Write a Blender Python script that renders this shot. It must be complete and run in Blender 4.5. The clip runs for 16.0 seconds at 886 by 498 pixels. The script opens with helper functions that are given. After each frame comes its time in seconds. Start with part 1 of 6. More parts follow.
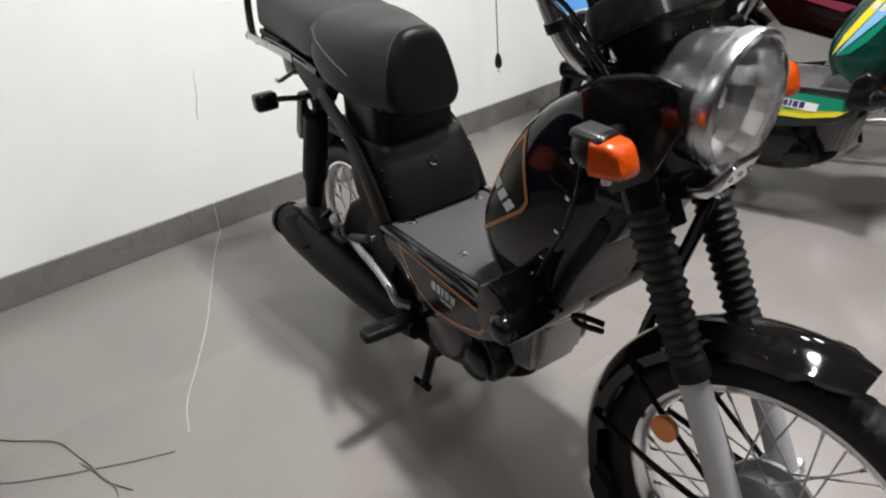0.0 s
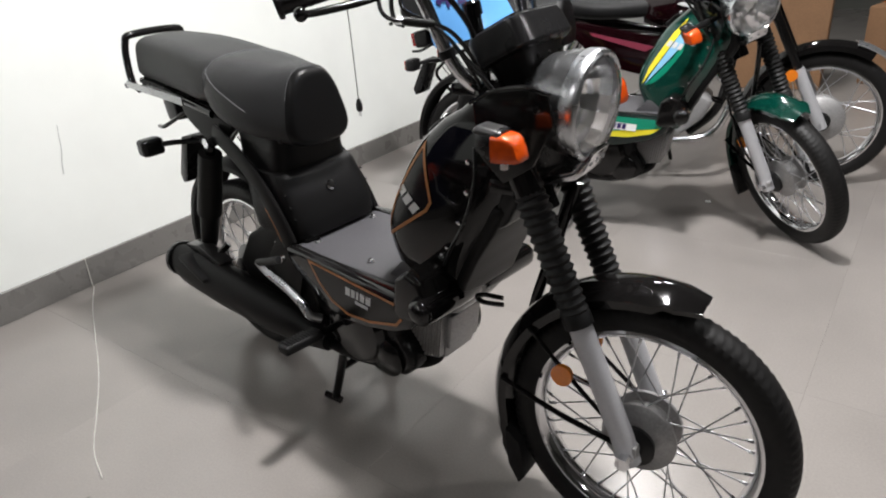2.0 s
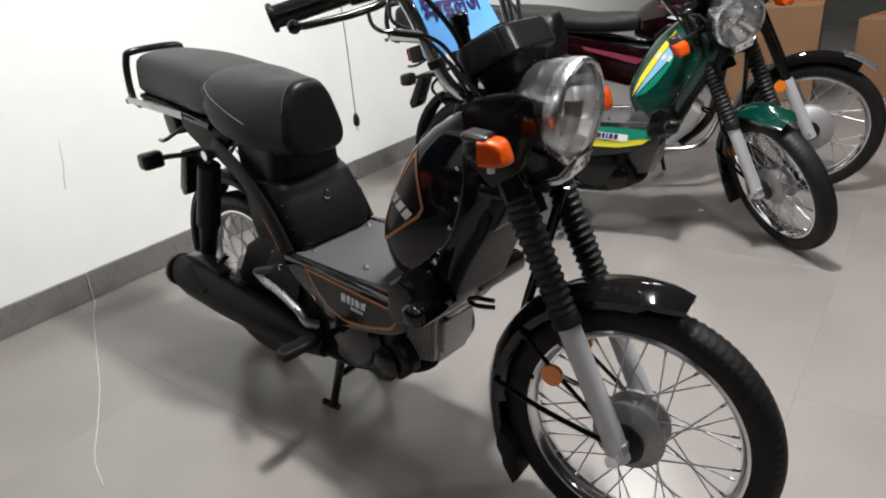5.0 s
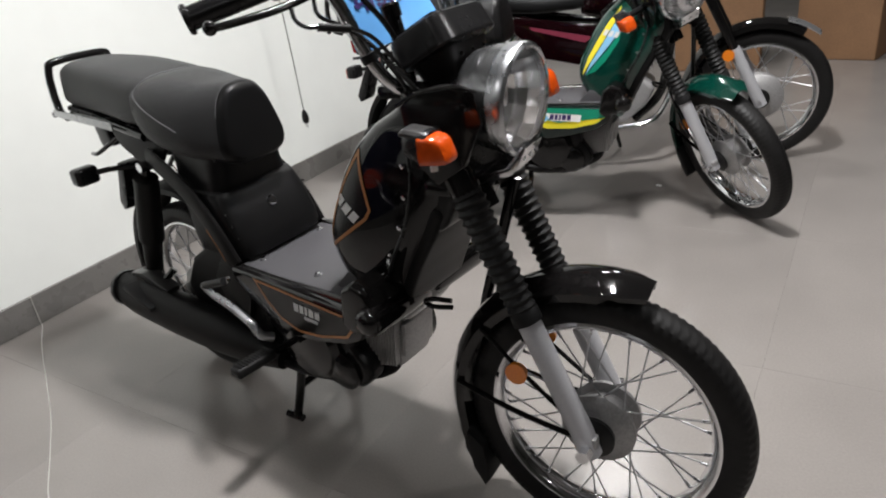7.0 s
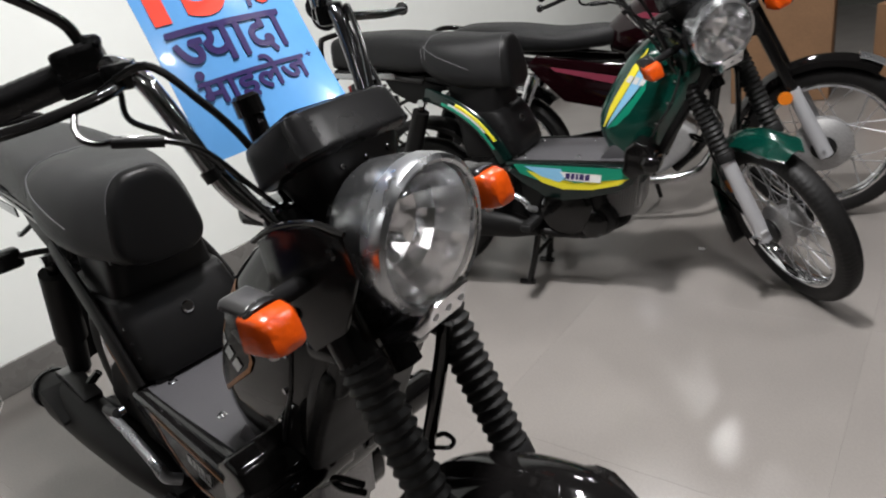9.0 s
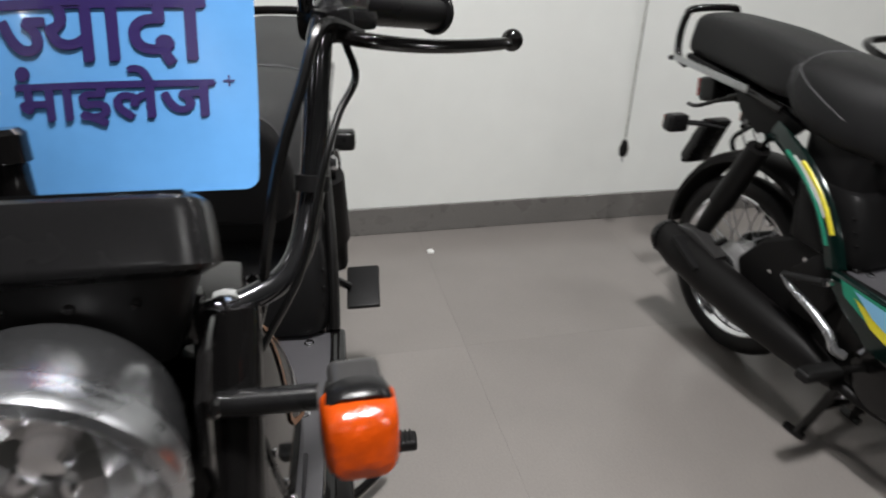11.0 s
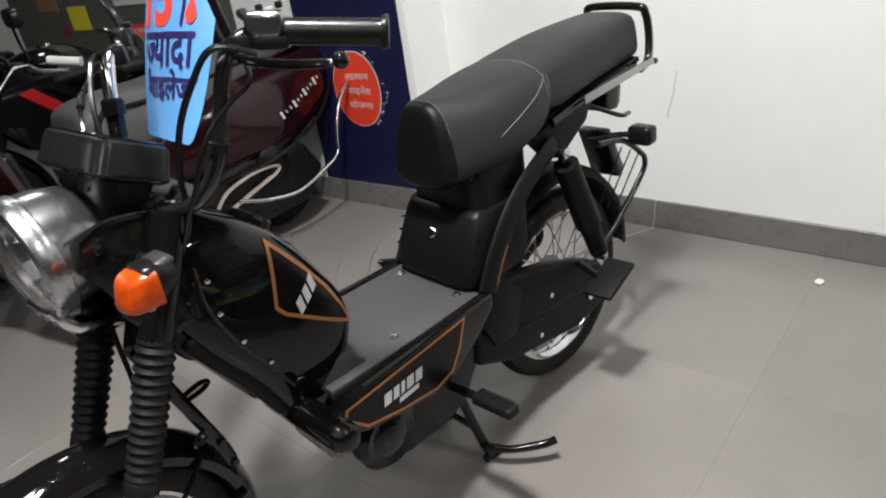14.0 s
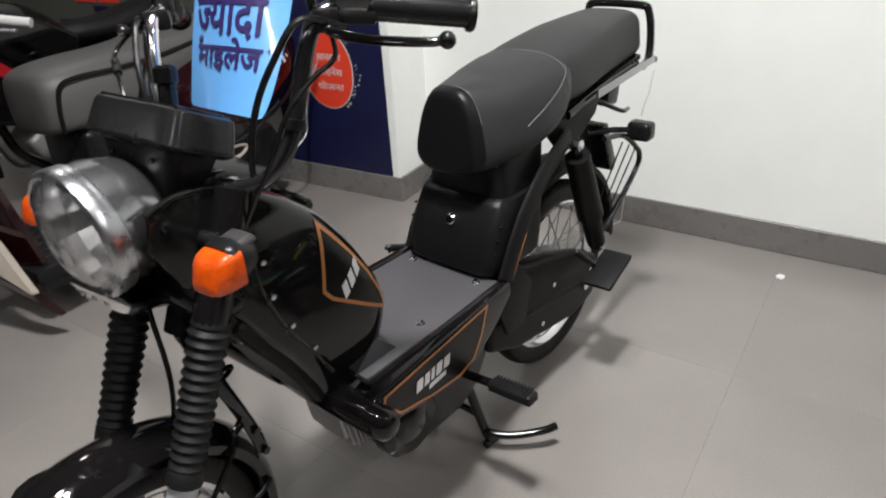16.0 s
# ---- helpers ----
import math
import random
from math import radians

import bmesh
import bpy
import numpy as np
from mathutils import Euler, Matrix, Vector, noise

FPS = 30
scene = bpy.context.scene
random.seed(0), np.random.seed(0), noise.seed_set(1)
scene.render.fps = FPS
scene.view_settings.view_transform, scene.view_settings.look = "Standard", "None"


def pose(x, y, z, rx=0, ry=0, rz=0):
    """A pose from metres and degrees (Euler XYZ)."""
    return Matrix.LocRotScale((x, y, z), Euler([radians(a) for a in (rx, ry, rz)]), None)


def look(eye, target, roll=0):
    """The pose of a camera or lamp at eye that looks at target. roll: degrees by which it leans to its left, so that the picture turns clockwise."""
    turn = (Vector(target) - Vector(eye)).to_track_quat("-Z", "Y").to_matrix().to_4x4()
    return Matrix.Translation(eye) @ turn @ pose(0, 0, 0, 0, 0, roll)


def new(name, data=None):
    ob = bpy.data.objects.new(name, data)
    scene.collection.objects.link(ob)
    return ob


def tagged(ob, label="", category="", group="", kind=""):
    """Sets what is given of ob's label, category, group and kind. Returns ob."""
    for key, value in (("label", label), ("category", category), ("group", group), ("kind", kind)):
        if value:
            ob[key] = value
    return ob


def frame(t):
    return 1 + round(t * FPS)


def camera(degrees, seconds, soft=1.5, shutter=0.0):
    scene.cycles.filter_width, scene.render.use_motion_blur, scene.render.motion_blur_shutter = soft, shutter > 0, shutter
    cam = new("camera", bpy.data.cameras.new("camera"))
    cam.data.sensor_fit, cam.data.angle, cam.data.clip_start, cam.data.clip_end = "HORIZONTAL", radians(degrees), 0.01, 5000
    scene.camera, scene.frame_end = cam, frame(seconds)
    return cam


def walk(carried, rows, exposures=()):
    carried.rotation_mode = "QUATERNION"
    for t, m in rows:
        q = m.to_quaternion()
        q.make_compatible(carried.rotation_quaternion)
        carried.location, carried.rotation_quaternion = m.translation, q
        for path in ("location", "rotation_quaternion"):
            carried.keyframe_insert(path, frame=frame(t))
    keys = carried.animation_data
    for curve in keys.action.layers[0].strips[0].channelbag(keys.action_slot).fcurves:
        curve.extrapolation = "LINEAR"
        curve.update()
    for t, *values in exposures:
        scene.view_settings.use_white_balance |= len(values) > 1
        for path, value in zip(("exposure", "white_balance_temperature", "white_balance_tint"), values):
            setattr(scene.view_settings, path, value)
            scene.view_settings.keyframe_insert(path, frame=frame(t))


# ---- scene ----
EXPOSURES = [(0, 0.42), (1.0, 0.42), (2.0, 0.55), (5.5, 0.47), (6.5, 0.36), (8.5, 0.28), (10.8, -0.12), (11.5, -0.18), (12.0, -0.08), (12.5, 0.11), (13.0, 0.21), (14.0, 0.26), (15.0, 0.42), (16, 0.28)]
cam = camera(67.5, 16.0, soft=2.0, shutter=0.4)
PATH = [
    (0, (1.189, -0.727, 1.135), (-0.303, 0.195, 0.174), -5.7),
    (0.5, (1.196, -0.715, 1.107), (-0.23, 0.254, 0.093), -4.7),
    (1, (1.231, -0.848, 1.11), (-0.085, 0.321, 0.161), -5.7),
    (1.5, (1.264, -0.92, 1.105), (0.1, 0.387, 0.136), -4.4),
    (2, (1.273, -0.939, 1.139), (0.023, 0.365, 0.281), -4.8),
    (2.5, (1.305, -0.937, 1.134), (0.094, 0.398, 0.266), -5.4),
    (3, (1.314, -0.943, 1.138), (0.078, 0.373, 0.279), -7.1),
    (3.2, (1.309, -0.956, 1.141), (0.038, 0.338, 0.298), -6.6),
    (5.3, (1.312, -0.96, 1.128), (0.047, 0.36, 0.317), -5.2),
    (5.5, (1.3, -0.964, 1.126), (0.014, 0.333, 0.312), -4.8),
    (6, (1.293, -0.969, 1.131), (-0.01, 0.31, 0.314), -4.2),
    (6.5, (1.31, -0.946, 1.129), (0.113, 0.429, 0.305), -5.0),
    (7, (1.297, -0.894, 1.128), (0.116, 0.473, 0.269), -8.4),
    (7.5, (1.29, -0.759, 1.126), (0.081, 0.574, 0.253), -11.8),
    (8, (1.306, -0.677, 1.127), (-0.008, 0.544, 0.243), -13.3),
    (8.5, (1.292, -0.587, 1.146), (-0.004, 0.713, 0.352), -12.6),
    (8.7, (1.261, -0.536, 1.135), (-0.022, 0.783, 0.351), -10.9),
    (10.8, (1.081, 0.129, 1.178), (-0.674, 0.493, 0.291), -0.6),
    (11, (1.03, 0.201, 1.188), (-0.731, 0.422, 0.267), 1.8),
    (11.5, (0.953, 0.381, 1.216), (-0.804, -0.028, 0.353), -7.1),
    (12, (0.914, 0.548, 1.213), (-0.663, -0.318, 0.339), -8.2),
    (12.5, (0.997, 0.675, 1.215), (-0.459, -0.325, 0.277), -4.8),
    (13, (0.994, 0.821, 1.235), (-0.371, -0.304, 0.302), -7.0),
    (13.5, (0.877, 0.959, 1.217), (-0.506, -0.219, 0.38), -4.0),
    (14, (0.865, 1.0, 1.21), (-0.319, -0.346, 0.323), -8.4),
    (14.5, (0.908, 0.974, 1.223), (-0.256, -0.383, 0.328), -7.2),
    (15, (0.949, 0.898, 1.246), (-0.309, -0.391, 0.375), -6.5),
    (15.5, (0.982, 0.851, 1.234), (-0.383, -0.303, 0.336), -5.1),
    (16, (1.004, 0.842, 1.224), (-0.326, -0.32, 0.284), -3.4),
]
walk(cam, [(t, look(eye, target, roll)) for t, eye, target, roll in PATH], EXPOSURES)

# ---- light ----
WALL_X, WALL_SLOPE = -1.370, -0.107          # the white wall's foot: x = WALL_X + WALL_SLOPE * y
WALL_YAW = math.degrees(math.atan(-WALL_SLOPE))
PIER_X, PIER_YAW = -1.345, 9.37              # the line along which the pier is set out
ROOM_H = 3.0
world = bpy.data.worlds.new("world")
scene.world = world
world.use_nodes = True
world.node_tree.nodes["Background"].inputs[0].default_value = (0.9, 0.95, 1.0, 1)
world.node_tree.nodes["Background"].inputs[1].default_value = 0.008

# ---- materials ----


def shader(name, color, rough=0.5, metal=0.0, spec=0.5, coat=0.0, grain=0.0, grain_scale=60.0, blotch=0.0, blotch_scale=4.0,
           bump=0.0, bump_scale=200.0, rough_var=0.0, transmission=0.0, emit=0.0, noise_detail=4.0):
    """A surface with variation at two scales: fine grain and larger stains, and a fine relief."""
    m = bpy.data.materials.new(name)
    m.use_nodes = True
    n, l = m.node_tree.nodes, m.node_tree.links
    b = n["Principled BSDF"]
    b.inputs["Base Color"].default_value = (*color, 1)
    b.inputs["Roughness"].default_value = rough
    b.inputs["Metallic"].default_value = metal
    b.inputs["Specular IOR Level"].default_value = spec
    b.inputs["Coat Weight"].default_value = coat
    b.inputs["Coat Roughness"].default_value = 0.04
    b.inputs["Transmission Weight"].default_value = transmission
    if emit:
        b.inputs["Emission Color"].default_value = (*color, 1)
        b.inputs["Emission Strength"].default_value = emit
    coord = n.new("ShaderNodeTexCoord")

    def fbm(scale, detail=noise_detail):
        t = n.new("ShaderNodeTexNoise")
        t.inputs["Scale"].default_value = scale
        t.inputs["Detail"].default_value = detail
        l.new(coord.outputs["Object"], t.inputs["Vector"])
        return t.outputs["Fac"]

    out = None
    for amount, scale in ((grain, grain_scale), (blotch, blotch_scale)):
        if amount:
            ramp = n.new("ShaderNodeMapRange")
            ramp.inputs[1].default_value, ramp.inputs[2].default_value = 0.3, 0.7
            ramp.inputs[3].default_value, ramp.inputs[4].default_value = 1 - amount, 1 + amount * 0.6
            l.new(fbm(scale), ramp.inputs[0])
            mix = n.new("ShaderNodeMix")
            mix.data_type, mix.blend_type = "RGBA", "MULTIPLY"
            mix.inputs[0].default_value = 1
            if out:
                l.new(out, mix.inputs[6])
            else:
                mix.inputs[6].default_value = (*color, 1)
            l.new(ramp.outputs[0], mix.inputs[7])
            out = mix.outputs[2]
    if out:
        l.new(out, b.inputs["Base Color"])
    if rough_var:
        r = n.new("ShaderNodeMapRange")
        r.inputs[1].default_value, r.inputs[2].default_value = 0.3, 0.7
        r.inputs[3].default_value, r.inputs[4].default_value = max(0.0, rough - rough_var), min(1.0, rough + rough_var)
        l.new(fbm(blotch_scale * 2.3), r.inputs[0])
        l.new(r.outputs[0], b.inputs["Roughness"])
    if bump:
        k = n.new("ShaderNodeBump")
        k.inputs["Strength"].default_value = bump
        k.inputs["Distance"].default_value = 0.002
        l.new(fbm(bump_scale), k.inputs["Height"])
        l.new(k.outputs[0], b.inputs["Normal"])
    return m


M = {
    "wall": shader("wall_paint", (0.86, 0.88, 0.852), 0.55, grain=0.015, grain_scale=9, blotch=0.035, blotch_scale=1.3, bump=0.12, bump_scale=90),
    "skirt": shader("skirting_tile", (0.165, 0.158, 0.15), 0.30, grain=0.07, grain_scale=120, blotch=0.06, blotch_scale=5, rough_var=0.08),
    "tile": shader("floor_tile", (0.240, 0.221, 0.207), 0.23, grain=0.06, grain_scale=170, blotch=0.085, blotch_scale=2.2, rough_var=0.02, bump=0.015, bump_scale=60),
    "grout": shader("grout", (0.222, 0.209, 0.199), 0.5, grain=0.1),
    "ceiling": shader("ceiling_paint", (0.16, 0.16, 0.155), 0.85, grain=0.05, blotch=0.08, blotch_scale=2),
    "gloss": shader("black_gloss_paint", (0.0050, 0.0046, 0.0046), 0.06, spec=0.34, coat=0.10, rough_var=0.03, blotch_scale=6),
    "tube": shader("black_enamel", (0.0064, 0.0060, 0.0060), 0.13, spec=0.32, coat=0.15, bump=0.03, bump_scale=300),
    "plastic": shader("black_plastic", (0.0088, 0.0086, 0.0090), 0.27, spec=0.26, grain=0.12, grain_scale=300, bump=0.06, bump_scale=900, rough_var=0.06),
    "smoked": shader("smoked_cover_plastic", (0.004, 0.004, 0.0043), 0.11, spec=0.34, grain=0.1, grain_scale=300, rough_var=0.03),
    "rubber": shader("black_rubber", (0.0085, 0.0083, 0.0086), 0.5, spec=0.22, grain=0.15, grain_scale=90, bump=0.12, bump_scale=500),
    "tyre": shader("tyre_rubber", (0.0095, 0.0090, 0.0090), 0.5, spec=0.22, grain=0.2, grain_scale=70, blotch=0.15, blotch_scale=9, bump=0.1, bump_scale=350),
    "seat": shader("seat_vinyl", (0.019, 0.019, 0.020), 0.46, spec=0.32, grain=0.10, grain_scale=260, blotch=0.10, blotch_scale=7, bump=0.35, bump_scale=1100),
    "seat_dark": shader("seat_vinyl_smooth", (0.0065, 0.0063, 0.0065), 0.34, spec=0.16, bump=0.15, bump_scale=1200),
    "piping": shader("seat_piping", (0.10, 0.10, 0.105), 0.5, grain=0.1),
    "mat": shader("floorboard_mat", (0.055, 0.053, 0.058), 0.55, grain=0.10, grain_scale=500, bump=0.25, bump_scale=1400, blotch=0.06, blotch_scale=12),
    "chrome": shader("chrome", (0.78, 0.78, 0.80), 0.10, metal=1.0, rough_var=0.05, blotch_scale=10),
    # darker copy of chrome: the dark room's reflection is put into its colour
    "shaded_chrome": shader("shaded_chrome", (0.10, 0.10, 0.105), 0.14, metal=0.9, rough_var=0.05, blotch_scale=10),
    "reflector": shader("lamp_reflector", (0.90, 0.90, 0.91), 0.14, metal=1.0, rough_var=0.05, blotch_scale=12),
    "bright_rim": shader("bright_lamp_rim", (0.50, 0.51, 0.53), 0.28, metal=1.0, rough_var=0.06, blotch_scale=12),
    "grey_line": shader("wall_line_grey", (0.42, 0.43, 0.42), 0.8, grain=0.2),
    "matte_black": shader("matte_black_enamel", (0.0062, 0.0058, 0.0058), 0.46, spec=0.16, grain=0.1, grain_scale=120, bump=0.05, bump_scale=300),
    "switch_grey": shader("switch_grey_metal", (0.42, 0.425, 0.43), 0.20, metal=0.95, grain=0.15, grain_scale=240, rough_var=0.08),
    "dark_green": shader("dark_green_paint", (0.0018, 0.0085, 0.0070), 0.16, spec=0.4, coat=0.3, rough_var=0.05),
    "seat_black": shader("black_seat_vinyl", (0.0075, 0.0075, 0.0080), 0.46, spec=0.26, grain=0.10, grain_scale=260, blotch=0.12, blotch_scale=7, bump=0.35, bump_scale=1100),
    "dark_maroon": shader("dark_maroon_paint", (0.007, 0.0012, 0.002), 0.12, spec=0.35, coat=0.1, rough_var=0.05),
    "satin": shader("satin_grey_metal", (0.50, 0.51, 0.53), 0.30, metal=0.85, grain=0.06, grain_scale=200, rough_var=0.08),
    "bowl": shader("headlamp_bowl_paint", (0.34, 0.345, 0.355), 0.22, metal=0.95, grain=0.06, grain_scale=200, rough_var=0.06),
    "dark_grey": shader("dark_grey_plastic", (0.035, 0.034, 0.034), 0.30, grain=0.1, grain_scale=300),
    "silver": shader("silver_paint", (0.46, 0.46, 0.48), 0.42, metal=0.25, grain=0.05, grain_scale=300),
    "alloy": shader("cast_aluminium", (0.35, 0.345, 0.345), 0.5, metal=0.55, grain=0.15, grain_scale=180, bump=0.2, bump_scale=400),
    "orange": shader("amber_lens", (0.56, 0.066, 0.004), 0.16, spec=0.5, coat=0.3, grain=0.22, grain_scale=60, bump=0.5, bump_scale=150),
    "amber": shader("amber_reflector", (0.70, 0.19, 0.010), 0.2, coat=0.5, grain=0.1, grain_scale=300),
    "red_lens": shader("red_lens", (0.45, 0.012, 0.012), 0.15, coat=0.4),
    "bronze": shader("bronze_decal_line", (0.38, 0.15, 0.045), 0.35, metal=0.2, grain=0.08, grain_scale=300),
    "decal_dark": shader("dark_brown_decal", (0.0045, 0.0036, 0.0034), 0.22, spec=0.25, grain=0.1, grain_scale=600),
    "white_mark": shader("white_marking", (0.62, 0.62, 0.62), 0.4, grain=0.08, grain_scale=500),
    "white": shader("white_plastic", (0.75, 0.75, 0.73), 0.4, grain=0.03, grain_scale=200),
    "blue_sheet": shader("laminated_blue_paper", (0.118, 0.335, 0.68), 0.22, coat=0.3, grain=0.02, grain_scale=80, blotch=0.05, blotch_scale=14),
    "navy_print": shader("navy_print", (0.03, 0.018, 0.10), 0.3),
    "red_print": shader("red_print", (0.80, 0.06, 0.035), 0.3),
    "banner": shader("navy_banner_vinyl", (0.008, 0.010, 0.050), 0.4, grain=0.08, grain_scale=300, blotch=0.1),
    "badge": shader("red_badge_print", (0.75, 0.055, 0.025), 0.45),
    "green": shader("green_gloss_paint", (0.001, 0.030, 0.021), 0.16, coat=0.5, rough_var=0.05),
    "green_bright": shader("bright_green_decal", (0.004, 0.22, 0.13), 0.3, coat=0.3),
    "yellow": shader("yellow_decal", (0.72, 0.62, 0.03), 0.35),
    "skyblue": shader("light_blue_decal", (0.22, 0.48, 0.70), 0.35),
    "maroon": shader("maroon_gloss_paint", (0.014, 0.0022, 0.0036), 0.12, spec=0.4, coat=0.15, blotch=0.08, rough_var=0.05),
    "beige": shader("beige_panel_plastic", (0.34, 0.295, 0.25), 0.5, grain=0.06, grain_scale=250),
    "seat_grey": shader("grey_seat_vinyl", (0.074, 0.071, 0.070), 0.45, grain=0.08, grain_scale=250, bump=0.3, bump_scale=900),
    "red_paint": shader("red_gloss_paint", (0.35, 0.012, 0.018), 0.22, coat=0.5),
    "carton": shader("brown_carton", (0.24, 0.13, 0.065), 0.75, grain=0.1, grain_scale=80, blotch=0.12),
    "grey_paint": shader("grey_green_paint", (0.09, 0.092, 0.08), 0.55, grain=0.06, blotch=0.08),
    "pink": shader("pink_decal", (0.20, 0.03, 0.055), 0.35),
    "cable": shader("black_cable", (0.004, 0.004, 0.004), 0.25, grain=0.1),
    "wire": shader("grey_green_wire", (0.15, 0.155, 0.13), 0.5, grain=0.1),
    "cord": shader("pale_cord", (0.55, 0.54, 0.50), 0.6, grain=0.1),
    "lamp": shader("lamp_diffuser", (1.0, 0.98, 0.95), 0.5, emit=12.0),
    "mirror": shader("mirror_glass", (0.9, 0.9, 0.9), 0.02, metal=1.0),
}


def glass(name, tint=(1, 1, 1), rough=0.02, bump=0.0, bump_scale=60):
    m = shader(name, tint, rough, transmission=1.0, bump=bump, bump_scale=bump_scale)
    m.node_tree.nodes["Principled BSDF"].inputs["IOR"].default_value = 1.45
    return m


M["lens"] = glass("headlight_glass", rough=0.0, bump=0.06, bump_scale=55)

# ---- mesh tools ----


def part(name, bm, material, parent=None, label="", smooth=True, at=None):
    """Links a bmesh as one mesh object, under a thing or a part."""
    me = bpy.data.meshes.new(name)
    bmesh.ops.recalc_face_normals(bm, faces=bm.faces)
    bm.to_mesh(me)
    bm.free()
    if smooth:
        for p in me.polygons:
            p.use_smooth = True
        me.set_sharp_from_angle(angle=radians(38))
    me.materials.append(M[material] if isinstance(material, str) else material)
    ob = new(name, me)
    if parent:
        ob.parent = parent
    if at is not None:
        ob.matrix_basis = at
    if label:
        ob["label"] = label
    return ob


def share(name, me, parent, at, label=""):
    ob = new(name, me)
    ob.parent = parent
    ob.matrix_basis = at
    if label:
        ob["label"] = label
    return ob


def thing(name, label, category, at=None, group="", kind=""):
    ob = new(name)
    ob.empty_display_size = 0.05
    if at is not None:
        ob.matrix_basis = at
    return tagged(ob, label, category, group, kind)


def move(bm, m):
    bmesh.ops.transform(bm, matrix=m, verts=bm.verts)
    return bm


def rbox(size, at=(0, 0, 0), bevel=0.01, segs=2, turn=(0, 0, 0), taper=1.0):
    bm = bmesh.new()
    bmesh.ops.create_cube(bm, size=1)
    for v in bm.verts:
        k = taper if v.co.z > 0 else 1.0
        v.co = Vector((v.co.x * size[0] * k, v.co.y * size[1] * k, v.co.z * size[2]))
    if bevel:
        bmesh.ops.bevel(bm, geom=bm.edges[:], offset=bevel, segments=segs, affect="EDGES", profile=0.6, clamp_overlap=True)
    return move(bm, pose(*at, *turn))


def ring_loft(rings, caps=True, closed=False):
    """Skins a list of rings, each a list of points of the same count."""
    bm = bmesh.new()
    vs = [[bm.verts.new(p) for p in r] for r in rings]
    n = len(vs[0])
    pairs = list(zip(vs, vs[1:])) + ([(vs[-1], vs[0])] if closed else [])
    for a, b in pairs:
        for i in range(n):
            j = (i + 1) % n
            bm.faces.new((a[i], a[j], b[j], b[i]))
    if caps and not closed:
        bm.faces.new(list(reversed(vs[0])))
        bm.faces.new(vs[-1])
    return bm


def spline(points, steps=6):
    """A smooth line through the points."""
    p = [Vector(q) for q in points]
    if len(p) < 3 or steps < 2:
        return p
    e = [p[0] * 2 - p[1]] + p + [p[-1] * 2 - p[-2]]
    out = []
    for i in range(1, len(e) - 2):
        a, b, c, d = e[i - 1:i + 3]
        for k in range(steps):
            t = k / steps
            out.append(0.5 * (2 * b + (c - a) * t + (2 * a - 5 * b + 4 * c - d) * t * t + (3 * b - a - 3 * c + d) * t ** 3))
    return out + [p[-1]]


def tube(points, r, segs=10, steps=6, closed=False, flat=1.0):
    """A round bar along the points; r is one radius or one for each point of the smoothed line's ends."""
    line = spline(points, steps)
    if closed:
        line = spline(list(points) + [points[0]], steps)[:-1]
    n = len(line)
    rings = []
    side = None
    for i, p in enumerate(line):
        a, b = line[max(i - 1, 0)], line[min(i + 1, n - 1)]
        if closed:
            a, b = line[i - 1], line[(i + 1) % n]
        d = (b - a).normalized()
        if side is None:
            side = d.cross(Vector((0, 0, 1)) if abs(d.z) < 0.95 else Vector((1, 0, 0))).normalized()
        side = (side - d * side.dot(d)).normalized()
        up = d.cross(side)
        rad = r if isinstance(r, (int, float)) else r[0] + (r[1] - r[0]) * i / max(n - 1, 1)
        rings.append([p + side * (rad * math.cos(w)) + up * (rad * flat * math.sin(w)) for w in (2 * math.pi * k / segs for k in range(segs))])
    return ring_loft(rings, closed=closed)


def lathe(profile, axis="y", segs=32, at=(0, 0, 0), caps=True):
    """Turns (radius, height) pairs about an axis."""
    rings = []
    for r, h in profile:
        ring = []
        for k in range(segs):
            w = 2 * math.pi * k / segs
            c, s = max(r, 1e-4) * math.cos(w), max(r, 1e-4) * math.sin(w)
            ring.append({"y": (c, h, s), "x": (h, c, s), "z": (c, s, h)}[axis])
        rings.append(ring)
    return move(ring_loft(rings, caps), Matrix.Translation(at))


def prism(outline, y0, y1, bevel=0.004, segs=2):
    """A plate: an outline in x and z, between two values of y."""
    bm = bmesh.new()
    a = [bm.verts.new((x, y0, z)) for x, z in outline]
    b = [bm.verts.new((x, y1, z)) for x, z in outline]
    n = len(a)
    bm.faces.new(a)
    bm.faces.new(list(reversed(b)))
    for i in range(n):
        bm.faces.new((a[i], b[i], b[(i + 1) % n], a[(i + 1) % n]))
    bmesh.ops.recalc_face_normals(bm, faces=bm.faces)
    if bevel:
        bmesh.ops.bevel(bm, geom=bm.edges[:], offset=bevel, segments=segs, affect="EDGES", profile=0.6, clamp_overlap=True)
    return bm


def squircle(cx, cy, hx, hy, n=3.0, count=28):
    out = []
    for k in range(count):
        w = 2 * math.pi * k / count
        c, s = math.cos(w), math.sin(w)
        out.append((cx + hx * math.copysign(abs(c) ** (2 / n), c), cy + hy * math.copysign(abs(s) ** (2 / n), s)))
    return out


def between(table, v):
    """Reads a table of rows (v, a, b, ...) between its rows, smoothly."""
    rows = [r for r in table]
    if v <= rows[0][0]:
        return rows[0][1:]
    for a, b in zip(rows, rows[1:]):
        if v <= b[0]:
            t = (v - a[0]) / (b[0] - a[0])
            return tuple(p + (q - p) * t for p, q in zip(a[1:], b[1:]))
    return rows[-1][1:]


